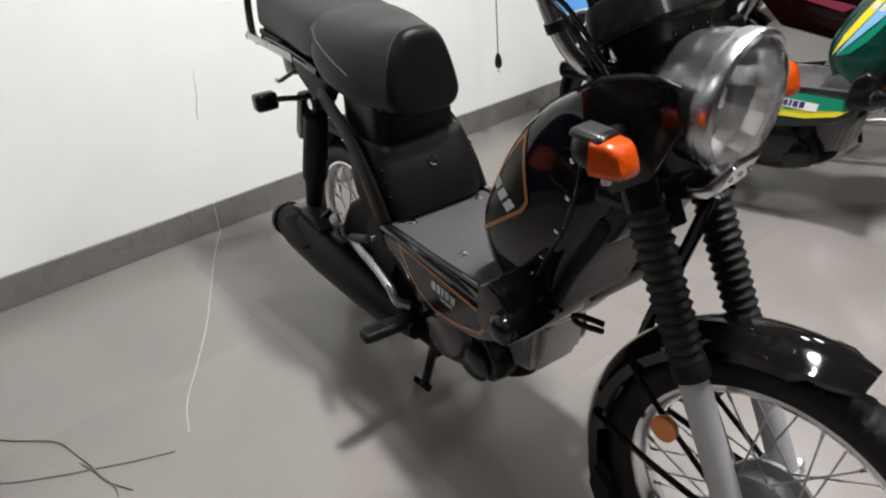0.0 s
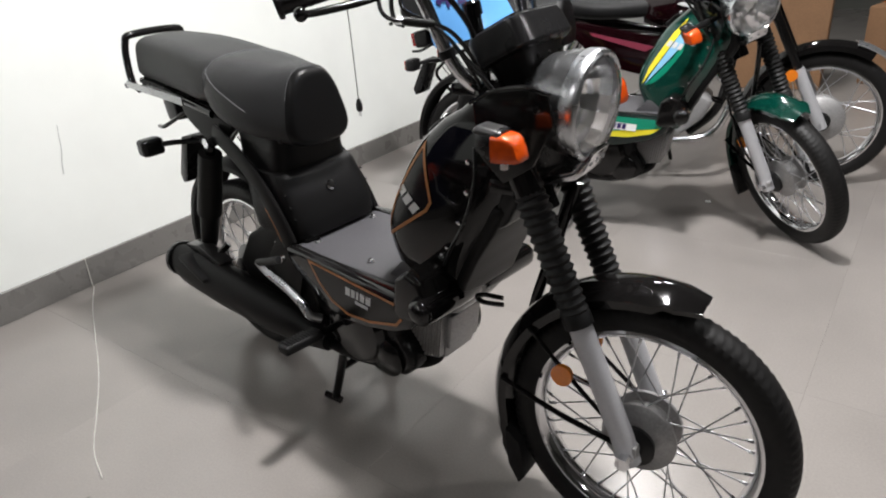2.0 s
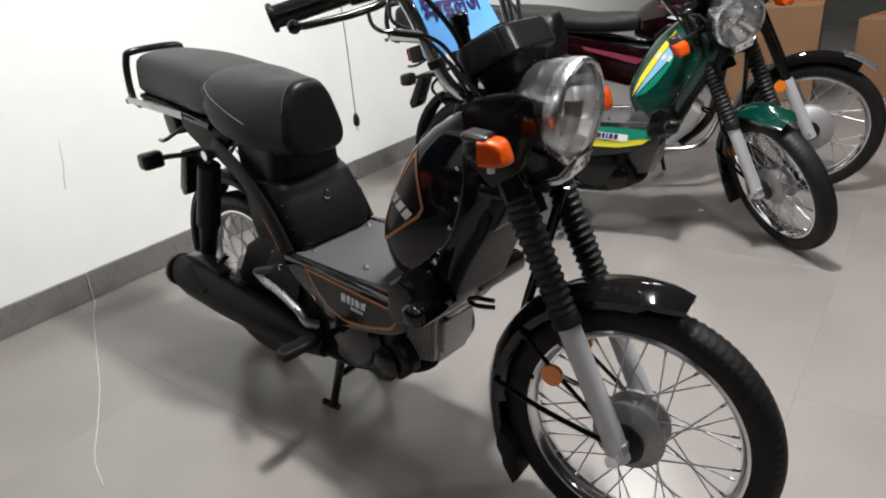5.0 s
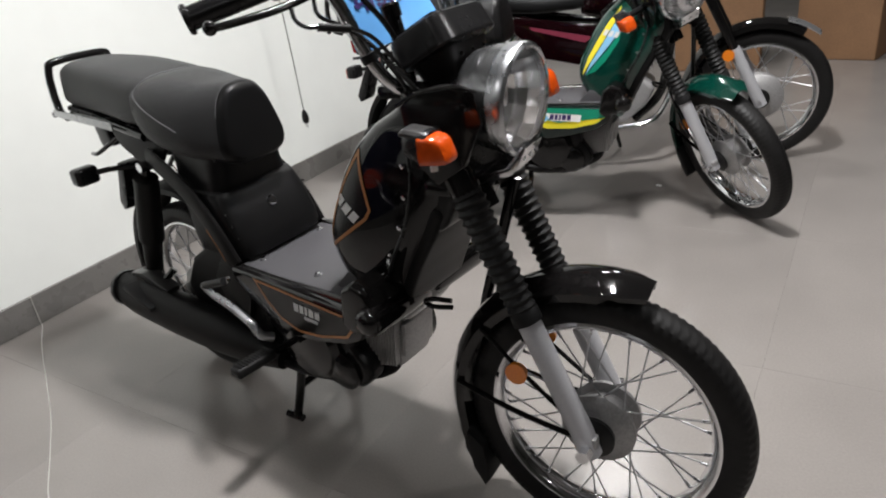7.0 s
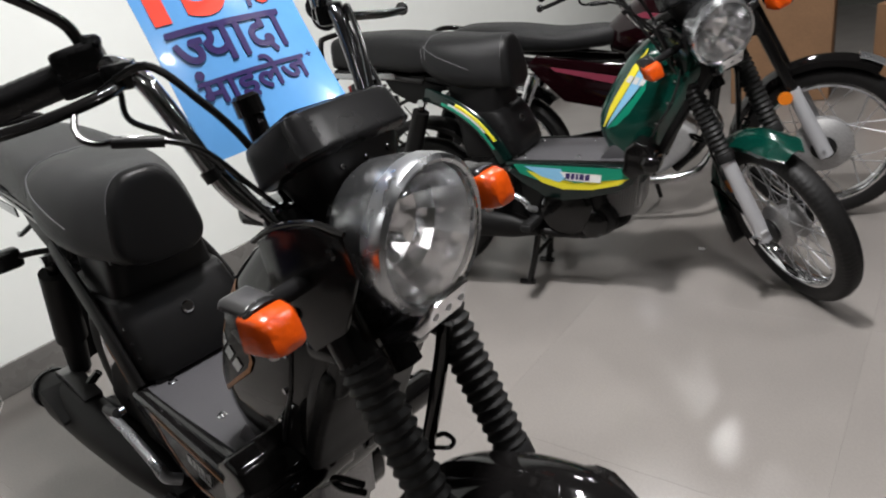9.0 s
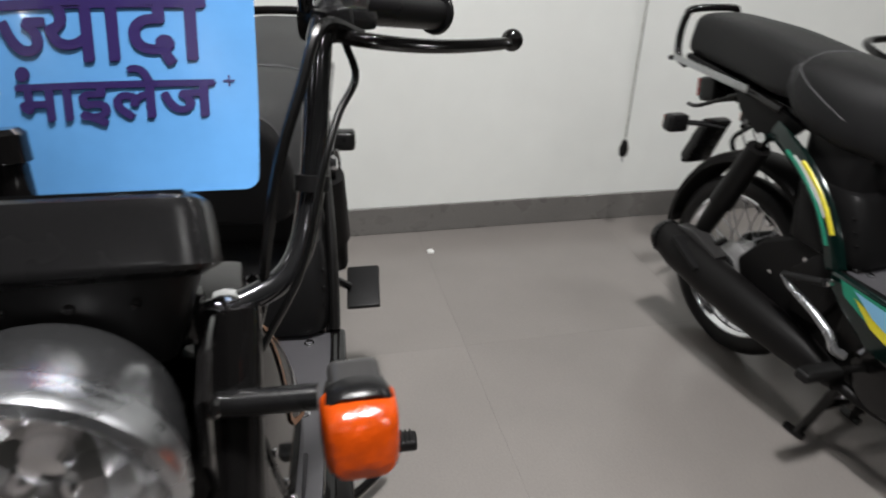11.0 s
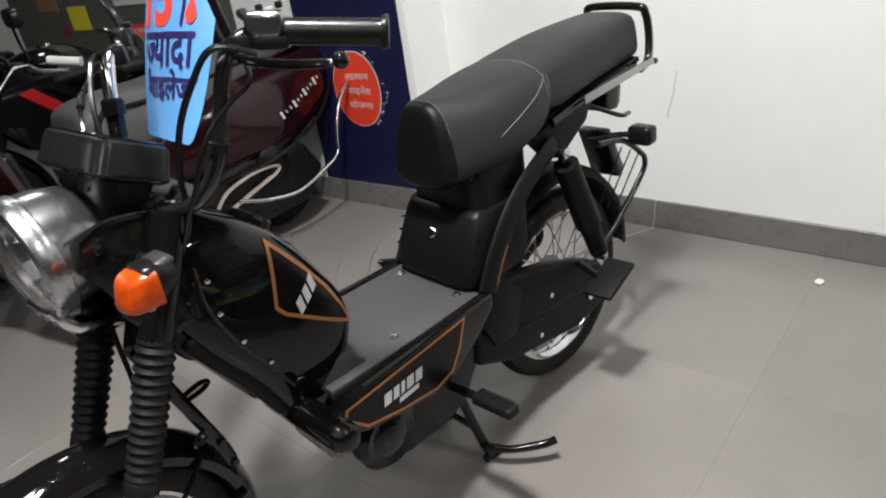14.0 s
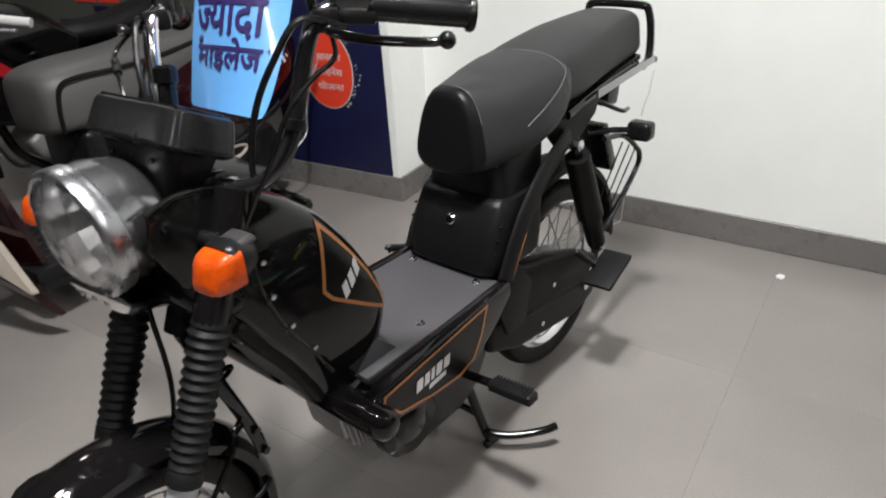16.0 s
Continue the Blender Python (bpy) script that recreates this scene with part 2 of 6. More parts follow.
def pier_pose(s, z=0.0, off=0.0):
    """A place on the pier: as wall_pose, along the pier's own line."""
    a = radians(PIER_YAW)
    return pose(PIER_X - s * math.sin(a) + off * math.cos(a), s * math.cos(a) + off * math.sin(a), z, 0, 0, PIER_YAW)


def wall_pose(s, z=0.0, off=0.0):
    """A place on the white wall: s metres along it from y = 0, z up, off metres out of it; x of the pose points out of the wall."""
    a = radians(WALL_YAW)
    x, y = WALL_X - s * math.sin(a) + off * math.cos(a), s * math.cos(a) + off * math.sin(a)
    return pose(x, y, z, 0, 0, WALL_YAW)


# ---- room ----


def room():
    # far reach of the hall: s along the wall, from behind the scooters to past the last motorcycle
    def slab(name, size, s, z, off, material, label, category):
        ob = part(name, rbox(size, (0, 0, 0), 0), material, smooth=False, at=wall_pose(s, z, off))
        return tagged(ob, label, category, kind="structure")

    slab("wall_west", (0.2, 9.2, ROOM_H), 3.42, ROOM_H / 2, -0.1, "wall", "white painted wall behind the parked mopeds", "wall")
    ob = part("wall_pier", rbox((0.50, 5.0, ROOM_H), (0, 0, 0), 0), "wall", smooth=False, at=pier_pose(-3.67, ROOM_H / 2, -0.08))
    tagged(ob, "white painted wall that stands forward of the other", "wall", kind="structure")
    # assumed walls and ceiling, added and kept dark so black paint reflects little
    slab("wall_north", (9.0, 0.2, ROOM_H), 8.1, ROOM_H / 2, 4.4, "grey_paint", "plain wall assumed at the far end of the hall, kept dark", "wall")
    slab("wall_south", (9.0, 0.2, ROOM_H), -6.27, ROOM_H / 2, 4.4, "grey_paint", "grey wall assumed at the other end of the hall, kept dark", "wall")
    slab("wall_east", (0.2, 14.6, ROOM_H), 0.9, ROOM_H / 2, 9.0, "grey_paint", "plain wall assumed on the far side of the hall, kept dark", "wall")
    slab("ceiling", (9.4, 14.8, 0.15), 0.9, ROOM_H + 0.075, 4.3, "ceiling", "plain assumed ceiling with round lamps, kept dark grey", "ceiling")
    floor = slab("floor", (9.4, 14.8, 0.1), 0.9, -0.054, 4.3, "grout", "polished grey beige floor of large tiles", "floor")
    for length, at in ((7.4, wall_pose(2.45, 0, 0.006)), (5.0, pier_pose(-3.67, 0, 0.176))):
        ob = part("baseboard", rbox((0.012, length, 0.114), (0, 0, 0.057), 0.002, 1), "skirt", smooth=False, at=at)
        tagged(ob, "grey tile skirting along the foot of the wall", "skirting", kind="structure")
    ob = part("baseboard", rbox((0.29, 0.012, 0.114), (0, 0, 0.057), 0.002, 1), "skirt", smooth=False, at=pier_pose(-1.164, 0, 0.037))
    tagged(ob, "grey tile skirting round the corner of the wall", "skirting", kind="structure")
    return floor


floor = room()

# flush round ceiling lamps: x, y, watts; the last five are added unseen fill
LAMPS = [(0.54, 0.48, 82), (0.70, 0.15, 22), (-0.40, 2.75, 17), (-0.50, 4.1, 17), (-0.15, -2.6, 9), (1.9, 1.9, 15), (3.4, 0.3, 8), (3.4, -2.6, 7), (3.4, 3.2, 7)]


def ceiling_lamp(x, y, watts):
    t = thing("ceiling_lamp", "round white ceiling lamp, lit, unseen, some added only as fill", "lamp", pose(x, y, ROOM_H), group="ceiling lamps")
    part("lamp_ring", lathe([(0.115, -0.001), (0.12, -0.012), (0.11, -0.022), (0.10, -0.02), (0.10, -0.001)], "z"), "white", t)
    part("diffuser", lathe([(0.1, -0.002), (0.1, -0.016), (0.0, -0.02)], "z"), "lamp", t, "glowing diffuser")
    light = bpy.data.lights.new("ceiling_light", "AREA")
    light.shape, light.size, light.energy = "DISK", 0.22, watts
    light.color = (1.0, 0.985, 0.98)
    new("ceiling_light", light).matrix_basis = pose(x, y, ROOM_H - 0.03)


for lamp in LAMPS:
    ceiling_lamp(*lamp)

# ---- mopeds ----
STEER_FOOT, RAKE = Vector((0.585, 0, 0.80)), radians(24)
FRONT, REAR = Vector((0.852, 0, 0.268)), Vector((-0.40, 0, 0.272))

# tank: height, rear x, front x, half width
TANK = [(0.420, 0.424, 0.462, 0.070), (0.436, 0.402, 0.474, 0.094), (0.475, 0.360, 0.486, 0.104), (0.52, 0.328, 0.506, 0.108), (0.575, 0.306, 0.536, 0.112), (0.63, 0.310, 0.572, 0.113),
        (0.69, 0.338, 0.606, 0.109), (0.745, 0.370, 0.628, 0.103), (0.795, 0.408, 0.628, 0.092), (0.835, 0.455, 0.618, 0.076), (0.862, 0.50, 0.598, 0.050)]
TANK_N = 4.4


def tank_row(z):
    """Rear x, front x and half width of the tank at a height."""
    zs = [r[0] for r in TANK]
    z = min(max(z, zs[0]), zs[-1])
    i = max(k for k in range(len(zs) - 1) if zs[k] <= z)
    t = (z - zs[i]) / (zs[i + 1] - zs[i])
    p0, p1, p2, p3 = TANK[max(i - 1, 0)], TANK[i], TANK[i + 1], TANK[min(i + 2, len(zs) - 1)]
    return tuple(0.5 * (2 * b + (c - a) * t + (2 * a - 5 * b + 4 * c - d) * t * t + (3 * b - a - 3 * c + d) * t ** 3) for a, b, c, d in zip(p0[1:], p1[1:], p2[1:], p3[1:]))


def tank_side(x, z):
    """The half width of the tank at a place of its side."""
    xr, xf, hw = tank_row(z)
    c, h = (xr + xf) / 2, (xf - xr) / 2
    u = min(abs(x - c) / h, 0.985)
    return hw * (1 - u ** TANK_N) ** (1 / TANK_N)


def outline_band(outline, inset):
    """The same outline drawn in by about inset metres towards its middle."""
    n = len(outline)
    out = []
    for i, (x, z) in enumerate(outline):
        a, b = Vector(outline[i - 1]), Vector(outline[(i + 1) % n])
        p = Vector((x, z))
        d1, d2 = (p - a).normalized(), (b - p).normalized()
        nrm = Vector((-(d1 + d2).y, (d1 + d2).x)).normalized()
        k = inset / max(0.35, nrm.dot(Vector((-d1.y, d1.x))))
        out.append((x + nrm.x * k, z + nrm.y * k))
    return out


def skin(outline, side, depth, band=0.0, sign=1):
    """A thin sheet over a curved side: a filled outline, or a line of the width of band along it. side(x, z) gives the half width."""
    bm = bmesh.new()
    if band:
        inner = outline_band(outline, band)
        a = [bm.verts.new((x, sign * (side(x, z) + depth), z)) for x, z in outline]
        b = [bm.verts.new((x, sign * (side(x, z) + depth), z)) for x, z in inner]
        n = len(a)
        for i in range(n):
            bm.faces.new((a[i], a[(i + 1) % n], b[(i + 1) % n], b[i]))
    else:
        cx, cz = sum(p[0] for p in outline) / len(outline), sum(p[1] for p in outline) / len(outline)
        rings = []
        for k in (1.0, 0.75, 0.5, 0.25):
            rings.append([bm.verts.new((cx + (x - cx) * k, sign * (side(cx + (x - cx) * k, cz + (z - cz) * k) + depth), cz + (z - cz) * k)) for x, z in outline])
        c = bm.verts.new((cx, sign * (side(cx, cz) + depth), cz))
        n = len(outline)
        for a, b in zip(rings, rings[1:]):
            for i in range(n):
                bm.faces.new((a[i], a[(i + 1) % n], b[(i + 1) % n], b[i]))
        for i in range(n):
            bm.faces.new((rings[-1][i], rings[-1][(i + 1) % n], c))
    return bm


def dense(outline, step=0.012):
    """Adds points along the sides of an outline."""
    out = []
    for (x0, z0), (x1, z1) in zip(outline, outline[1:] + outline[:1]):
        n = max(1, int(math.hypot(x1 - x0, z1 - z0) / step))
        out += [(x0 + (x1 - x0) * k / n, z0 + (z1 - z0) * k / n) for k in range(n)]
    return out


def strokes(name, material, parent, marks, side, depth, sign, origin, u, v, size):
    """Slanted block marks on a side, each its own thin part: marks are (x, y, width, height) boxes in a plane with axes u and v."""
    for mx, my, w, h in marks:
        bm = bmesh.new()
        q = []
        for a, b in ((mx, my), (mx + w, my), (mx + w, my + h), (mx, my + h)):
            a += b * 0.22
            x, z = origin[0] + size * (a * u[0] + b * v[0]), origin[1] + size * (a * u[1] + b * v[1])
            q.append(bm.verts.new((x, sign * (side(x, z) + depth), z)))
        bm.faces.new(q)
        part(name, bm, material, parent)


def wheel(parent, centre, name, hub_r, spokes, steer, tyre_w=0.032, rim="chrome"):
    """A spoked wheel: rim with tyre, hub and every spoke."""
    m = steer @ Matrix.Translation(centre)
    R, rr = 0.268, 0.205
    prof = [(rr + 0.010, -0.020), (rr + 0.012, -0.024), (rr + 0.004, -0.025), (rr - 0.004, -0.020), (rr - 0.010, -0.008), (rr - 0.012, 0.0),
            (rr - 0.010, 0.008), (rr - 0.004, 0.020), (rr + 0.004, 0.025), (rr + 0.012, 0.024), (rr + 0.010, 0.020), (rr, 0.012), (rr - 0.004, 0), (rr, -0.012)]
    rings = [[(r * math.cos(w), h, r * math.sin(w)) for r, h in prof] for w in (2 * math.pi * k / 72 for k in range(72))]
    rim_ob = part(name, ring_loft(rings, closed=True), rim, parent, "spoked wheel with a chromed rim", at=m)
    tp = [(rr + 0.006, -0.022), (rr + 0.018, -0.030), (rr + 0.035, -tyre_w), (R - 0.012, -0.029), (R - 0.004, -0.020), (R - 0.0005, -0.010), (R, 0), (R - 0.0005, 0.010),
          (R - 0.004, 0.020), (R - 0.012, 0.029), (rr + 0.035, tyre_w), (rr + 0.018, 0.030), (rr + 0.006, 0.022)]
    count = 300
    rings = []
    for k in range(count):
        w = 2 * math.pi * k / count
        ring = []
        for i, (r, h) in enumerate(tp):
            if i in (4, 8):
                r -= 0.0042 if k % 3 == 0 else 0.0
            if i in (5, 7):
                r -= 0.0030 if k % 3 == 1 else 0.0008
            if i == 6:
                r -= 0.0016 if k % 3 == 2 else 0.0
            ring.append((r * math.cos(w), h, r * math.sin(w)))
        rings.append(ring)
    part("tyre", ring_loft(rings, closed=True), "tyre", rim_ob, "black treaded tyre")
    part("hub", lathe([(0.018, -0.062), (0.032, -0.056), (0.036, -0.045), (hub_r, -0.034), (hub_r + 0.004, -0.030), (hub_r + 0.004, -0.024), (hub_r - 0.012, -0.018), (hub_r - 0.014, 0.016),
                       (hub_r, 0.022), (hub_r, 0.030), (hub_r - 0.02, 0.036), (0.03, 0.046), (0.018, 0.06)], segs=36), "alloy", rim_ob, "grey drum hub")
    for y in (-1, 1):
        part("hub_cap", lathe([(0.038, y * 0.050), (0.040, y * 0.060), (0.030, y * 0.066), (0.0, y * 0.067)], "y", 28), "plastic", rim_ob, "black hub centre")
    part("axle", lathe([(0.007, -0.105), (0.007, 0.105)], segs=10), "satin", rim_ob)
    me = None
    for k in range(spokes):
        w = 2 * math.pi * (k + 0.5) / spokes
        side = -1 if k % 2 else 1
        lean = (0.55 if k % 4 < 2 else -0.55)
        a = Vector(((hub_r - 0.002) * math.cos(w + lean), side * 0.024, (hub_r - 0.002) * math.sin(w + lean)))
        b = Vector(((rr - 0.009) * math.cos(w), side * 0.006, (rr - 0.009) * math.sin(w)))
        d = b - a
        turn = d.to_track_quat("Z", "Y").to_matrix().to_4x4()
        if me is None:
            ob = part("spoke", lathe([(0.0016, 0), (0.0016, d.length - 0.016), (0.0028, d.length - 0.014), (0.0028, d.length)], "z", 6), "satin", rim_ob)
            me = ob.data
            ob.matrix_basis = Matrix.Translation(a) @ turn
        else:
            share("spoke", me, rim_ob, Matrix.Translation(a) @ turn)
    return rim_ob


def gaiter(p0, p1, r0, r1, ribs):
    """A ribbed rubber sleeve from p0 to p1."""
    d = p1 - p0
    prof = [(r0 * 0.98, 0.0), (r0 * 1.10, 0.001), (r0 * 1.10, 0.022)]
    n = ribs * 4
    for k in range(n + 1):
        t = k / n
        r = (r0 + (r1 - r0) * t) * (1.0 + 0.10 * math.sin(2 * math.pi * ribs * t))
        prof.append((r, 0.026 + (d.length - 0.04) * t))
    prof += [(r1 * 0.9, d.length)]
    return move(lathe(prof, "z", 20), Matrix.Translation(p0) @ d.to_track_quat("Z", "Y").to_matrix().to_4x4())


def moped(at, paint, label, steer_deg, livery):
    t = thing("moped", label, "moped", at, group="parked mopeds")
    axis = Vector((-math.sin(RAKE), 0, math.cos(RAKE)))
    S = Matrix.Translation(STEER_FOOT) @ Matrix.Rotation(radians(steer_deg), 4, axis) @ Matrix.Translation(-STEER_FOOT)
    I = Matrix.Identity(4)

    # wheels
    wheel(t, FRONT, "front_wheel", 0.066, 36, S)
    wheel(t, REAR, "rear_wheel", 0.070, 36, I, 0.034)

    # fork: silver legs, ribbed sleeves, yokes
    def fork_at(z, y):
        return Vector((FRONT.x - (z - FRONT.z) * math.tan(RAKE), y, z))

    for y in (-0.082, 0.082):
        a, b, c = fork_at(0.262, y), fork_at(0.30, y), fork_at(0.53, y)
        leg = part("fork_leg", move(tube([a + Vector((0, 0, -0.012)), b, c], 0.0215, 16, 1), S), "silver", t, "silver grey fork leg")
        part("axle_nut", move(lathe([(0.014, -0.012), (0.014, 0.012), (0.008, 0.013), (0.008, 0.026)], "y", 6, (FRONT.x + 0.0, y + math.copysign(0.026, y), FRONT.z)), S), "chrome", leg)
        part("fork_lug", move(rbox((0.036, 0.028, 0.040), (FRONT.x, y, FRONT.z + 0.005), 0.012), S), "alloy", leg)
        part("fork_sleeve", move(gaiter(fork_at(0.50, y), fork_at(0.735, y), 0.0240, 0.0278, 14), S), "rubber", t, "ribbed black rubber fork sleeve")
        part("fork_cover", move(tube([fork_at(0.72, y), fork_at(0.90, y)], 0.0268, 16, 1), S), "tube", t)
        part("yoke_bolt", move(lathe([(0.012, 0), (0.012, 0.01), (0.006, 0.012)], "z", 6, fork_at(0.90, y)), S), "chrome", t)
    part("lower_yoke", move(rbox((0.075, 0.20, 0.028), fork_at(0.735, 0) - Vector((0.03, 0, 0)), 0.01), S), "tube", t)
    part("upper_yoke", move(rbox((0.085, 0.19, 0.024), fork_at(0.895, 0) - Vector((0.03, 0, 0)), 0.01), S), "tube", t)
    part("steering_head", tube([STEER_FOOT + axis * -0.14, STEER_FOOT + axis * 0.10], 0.026, 16, 1), "tube", t)

    # front mudguard with flap
    rings = []
    for k in range(37):
        w = radians(90 - 17 + k / 36 * 141)          # from ahead of the top, over it, to behind and below
        rad = 0.304 + (0.004 if k > 30 else 0)
        half = 0.050 if k > 2 else 0.028 + 0.011 * k
        drop = 0.036 if 3 < k < 33 else 0.022
        ring = []
        for r, y in ((rad - drop, -half), (rad - drop * 0.55, -half - 0.003), (rad - 0.010, -half * 0.86), (rad + 0.004, -half * 0.45), (rad + 0.008, 0), (rad + 0.004, half * 0.45), (rad - 0.010, half * 0.86),
                     (rad - drop * 0.55, half + 0.003), (rad - drop, half), (rad - drop * 0.55, half - 0.002), (rad - 0.014, half * 0.8), (rad, half * 0.4), (rad + 0.003, 0),
                     (rad, -half * 0.4), (rad - 0.014, -half * 0.8), (rad - drop * 0.55, -half + 0.002)):
            ring.append((FRONT.x + r * math.cos(w), y, FRONT.z + r * math.sin(w)))
        rings.append(ring)
    guard = part("front_mudguard", move(ring_loft(rings), S), livery["guard"], t, livery["guard_label"])
    w = radians(90 - 17 + 141)
    fx, fz = FRONT.x + 0.298 * math.cos(w), FRONT.z + 0.298 * math.sin(w)
    part("mud_flap", move(prism([(fx - 0.022, fz + 0.10), (fx + 0.014, fz + 0.07), (fx + 0.026, fz - 0.012), (fx + 0.012, fz - 0.032), (fx - 0.012, fz + 0.01)], -0.055, 0.055, 0.004), S), "rubber", guard)
    for y in (-0.062, 0.062):
        part("mudguard_stay", move(tube([(FRONT.x - 0.01, y * 1.05, FRONT.z - 0.006), (FRONT.x - 0.15, y, FRONT.z + 0.02), (FRONT.x - 0.275, y * 0.9, FRONT.z + 0.055)], 0.0055, 8), S), "tube", t)
        part("mudguard_stay", move(tube([(FRONT.x - 0.012, y * 1.05, FRONT.z + 0.012), (FRONT.x - 0.13, y, FRONT.z + 0.11), (FRONT.x - 0.215, y * 0.9, FRONT.z + 0.185)], 0.0045, 8), S), "tube", t)
        part("side_reflector", move(lathe([(0.0, 0.006), (0.019, 0.005), (0.021, 0.0), (0.021, -0.008), (0.0, -0.008)], "y", 20, (FRONT.x - 0.135, y * 1.2, FRONT.z + 0.118)), S), "amber", t, "round amber reflector")
    part("cable_guide", move(tube([(FRONT.x - 0.27, -0.055, 0.50), (FRONT.x - 0.31, -0.06, 0.50), (FRONT.x - 0.325, -0.06, 0.492), (FRONT.x - 0.31, -0.06, 0.484), (FRONT.x - 0.27, -0.055, 0.486)], 0.005, 8), S), "tube", t)

    # stay from the lower yoke to the back of the mudguard, with a cable loop
    stay = part("mudguard_stay", move(tube([(0.678, 0.052, 0.715), (0.642, 0.057, 0.600), (0.600, 0.060, 0.468), (0.586, 0.060, 0.408)], 0.0075, 10, flat=1.5), S), "tube", t, "black stay behind the fork")
    for x, z in ((0.600, 0.468), (0.588, 0.412)):
        part("stay_bolt", move(lathe([(0.008, 0.060), (0.008, 0.074), (0.0, 0.075)], "y", 6, (x, 0, z)), S), "tube", stay)
    part("cable_loop", move(tube([(0.618, 0.062, 0.510), (0.632, 0.072, 0.514), (0.646, 0.074, 0.506), (0.640, 0.070, 0.494), (0.618, 0.062, 0.492)], 0.0036, 8), S), "tube", stay)

    # lamp, signals and bars stand a little higher on the left, the lamp a little to the right
    S0 = S
    lean = Matrix.Translation((0.55, 0, 0.93)) @ Matrix.Rotation(radians(livery["bar_roll"]), 4, "X") @ Matrix.Translation((-0.55, 0, -0.93))
    bars = Matrix.Translation((0, livery["bar_shift"], 0)) @ S0 @ lean
    half = Matrix.Translation((0.55, 0, 0.93)) @ Matrix.Rotation(radians(livery["bar_roll"] * 0.35), 4, "X") @ Matrix.Translation((-0.55, 0, -0.93))
    S = Matrix.Translation((0, livery["lamp_shift"], -0.002)) @ S0 @ half

    # headlamp
    hp = S @ pose(0.690, 0, 0.877, 0, 4, -3) @ Matrix.Scale(0.94, 4)
    bowl = part("headlamp", move(lathe([(0.0, -0.075), (0.034, -0.072), (0.062, -0.058), (0.080, -0.032), (0.089, 0.0), (0.0915, 0.034), (0.086, 0.036), (0.083, 0.004), (0.074, -0.03), (0.05, -0.058), (0.0, -0.068)], "x", 40, caps=False), hp), "bowl", t, "round headlamp with a satin grey bowl")
    part("headlamp_rim", move(lathe([(0.0890, 0.026), (0.0930, 0.027), (0.0945, 0.030), (0.0938, 0.034), (0.0950, 0.038), (0.0960, 0.050), (0.0945, 0.056), (0.0890, 0.060), (0.0850, 0.058), (0.0845, 0.040)], "x", 48, caps=False), hp), "bright_rim", bowl, "bright metal rim")
    part("reflector", move(lathe([(0.084, 0.046), (0.080, 0.024), (0.071, 0.002), (0.058, -0.018), (0.042, -0.032), (0.026, -0.041), (0.012, -0.046), (0.0, -0.047)], "x", 16, caps=False), hp), "reflector", bowl, "faceted chrome reflector", False)
    part("lens", move(lathe([(0.0855, 0.056), (0.078, 0.064), (0.055, 0.073), (0.028, 0.078), (0.0, 0.0795), (0.0, 0.0765), (0.028, 0.075), (0.055, 0.070), (0.078, 0.061), (0.0845, 0.053)], "x", 48, caps=False), hp), "lens", bowl, "clear glass lens").visible_shadow = False
    part("bulb_shield", move(lathe([(0.0, 0.022), (0.014, 0.020), (0.018, 0.010), (0.018, -0.02), (0.012, -0.04)], "x", 16), hp), "chrome", bowl)
    part("lamp_bracket", move(prism([(0.660, 0.752), (0.715, 0.770), (0.744, 0.808), (0.752, 0.804), (0.736, 0.768), (0.722, 0.756), (0.664, 0.738)], -0.036, 0.036, 0.003), S), "chrome", t, "bright metal bracket under the headlamp")
    for y in (-0.026, 0.0, 0.026):
        part("bracket_rivet", move(lathe([(0.005, 0), (0.005, 0.004), (0.0, 0.006)], "x", 10, (0.741, y, 0.786)), S), "satin", t)

    for y in (-1, 1):
        part("lamp_stay", move(prism([(0.565, 0.885), (0.60, 0.905), (0.66, 0.915), (0.70, 0.905), (0.71, 0.86), (0.675, 0.79), (0.62, 0.755), (0.575, 0.80)], y * 0.090, y * 0.098, 0.003), S), "tube", t)
        part("stay_edge", move(tube([(0.560, y * 0.097, 0.886), (0.60, y * 0.097, 0.906), (0.66, y * 0.097, 0.917), (0.704, y * 0.097, 0.908)], 0.0035, 8), S), "tube", t)
        part("stay_bolt", move(lathe([(0.0075, y * 0.097), (0.0075, y * 0.101), (0.005, y * 0.1035), (0.0, y * 0.1035)], "y", 6, (0.682, 0, 0.885)), S), "tube", t)
        part("stay_bolt", move(lathe([(0.008, y * 0.097), (0.008, y * 0.102), (0.0, y * 0.103)], "y", 6, (0.60, 0, 0.80)), S), "tube", t)
        # turn signals
        c, g = (Vector((0.664, 0.198, 0.862)), 1.16) if y > 0 else (Vector((0.652, -0.190, 0.853)), 1.0)
        body = [(-0.020, 0.010, 2.6), (-0.018, 0.016, 2.8), (-0.006, 0.021, 3.2), (0.012, 0.0240, 3.4), (0.022, 0.0240, 3.6), (0.026, 0.022, 3.6)]
        sig = part("turn_signal", move(ring_loft([[(c.x + dx, c.y + p[0] * 0.95 * g, c.z + p[1] * g) for p in squircle(0, 0, h, h * 0.98, n, 24)] for dx, h, n in body]), S), "plastic", t, "front turn signal with an amber lens")
        face = [(0.012, 1.02, 6.0), (0.032, 1.0, 5.0), (0.044, 0.92, 4.4), (0.0495, 0.78, 4.0), (0.0525, 0.46, 3.2), (0.0535, 0.10, 2.4)]
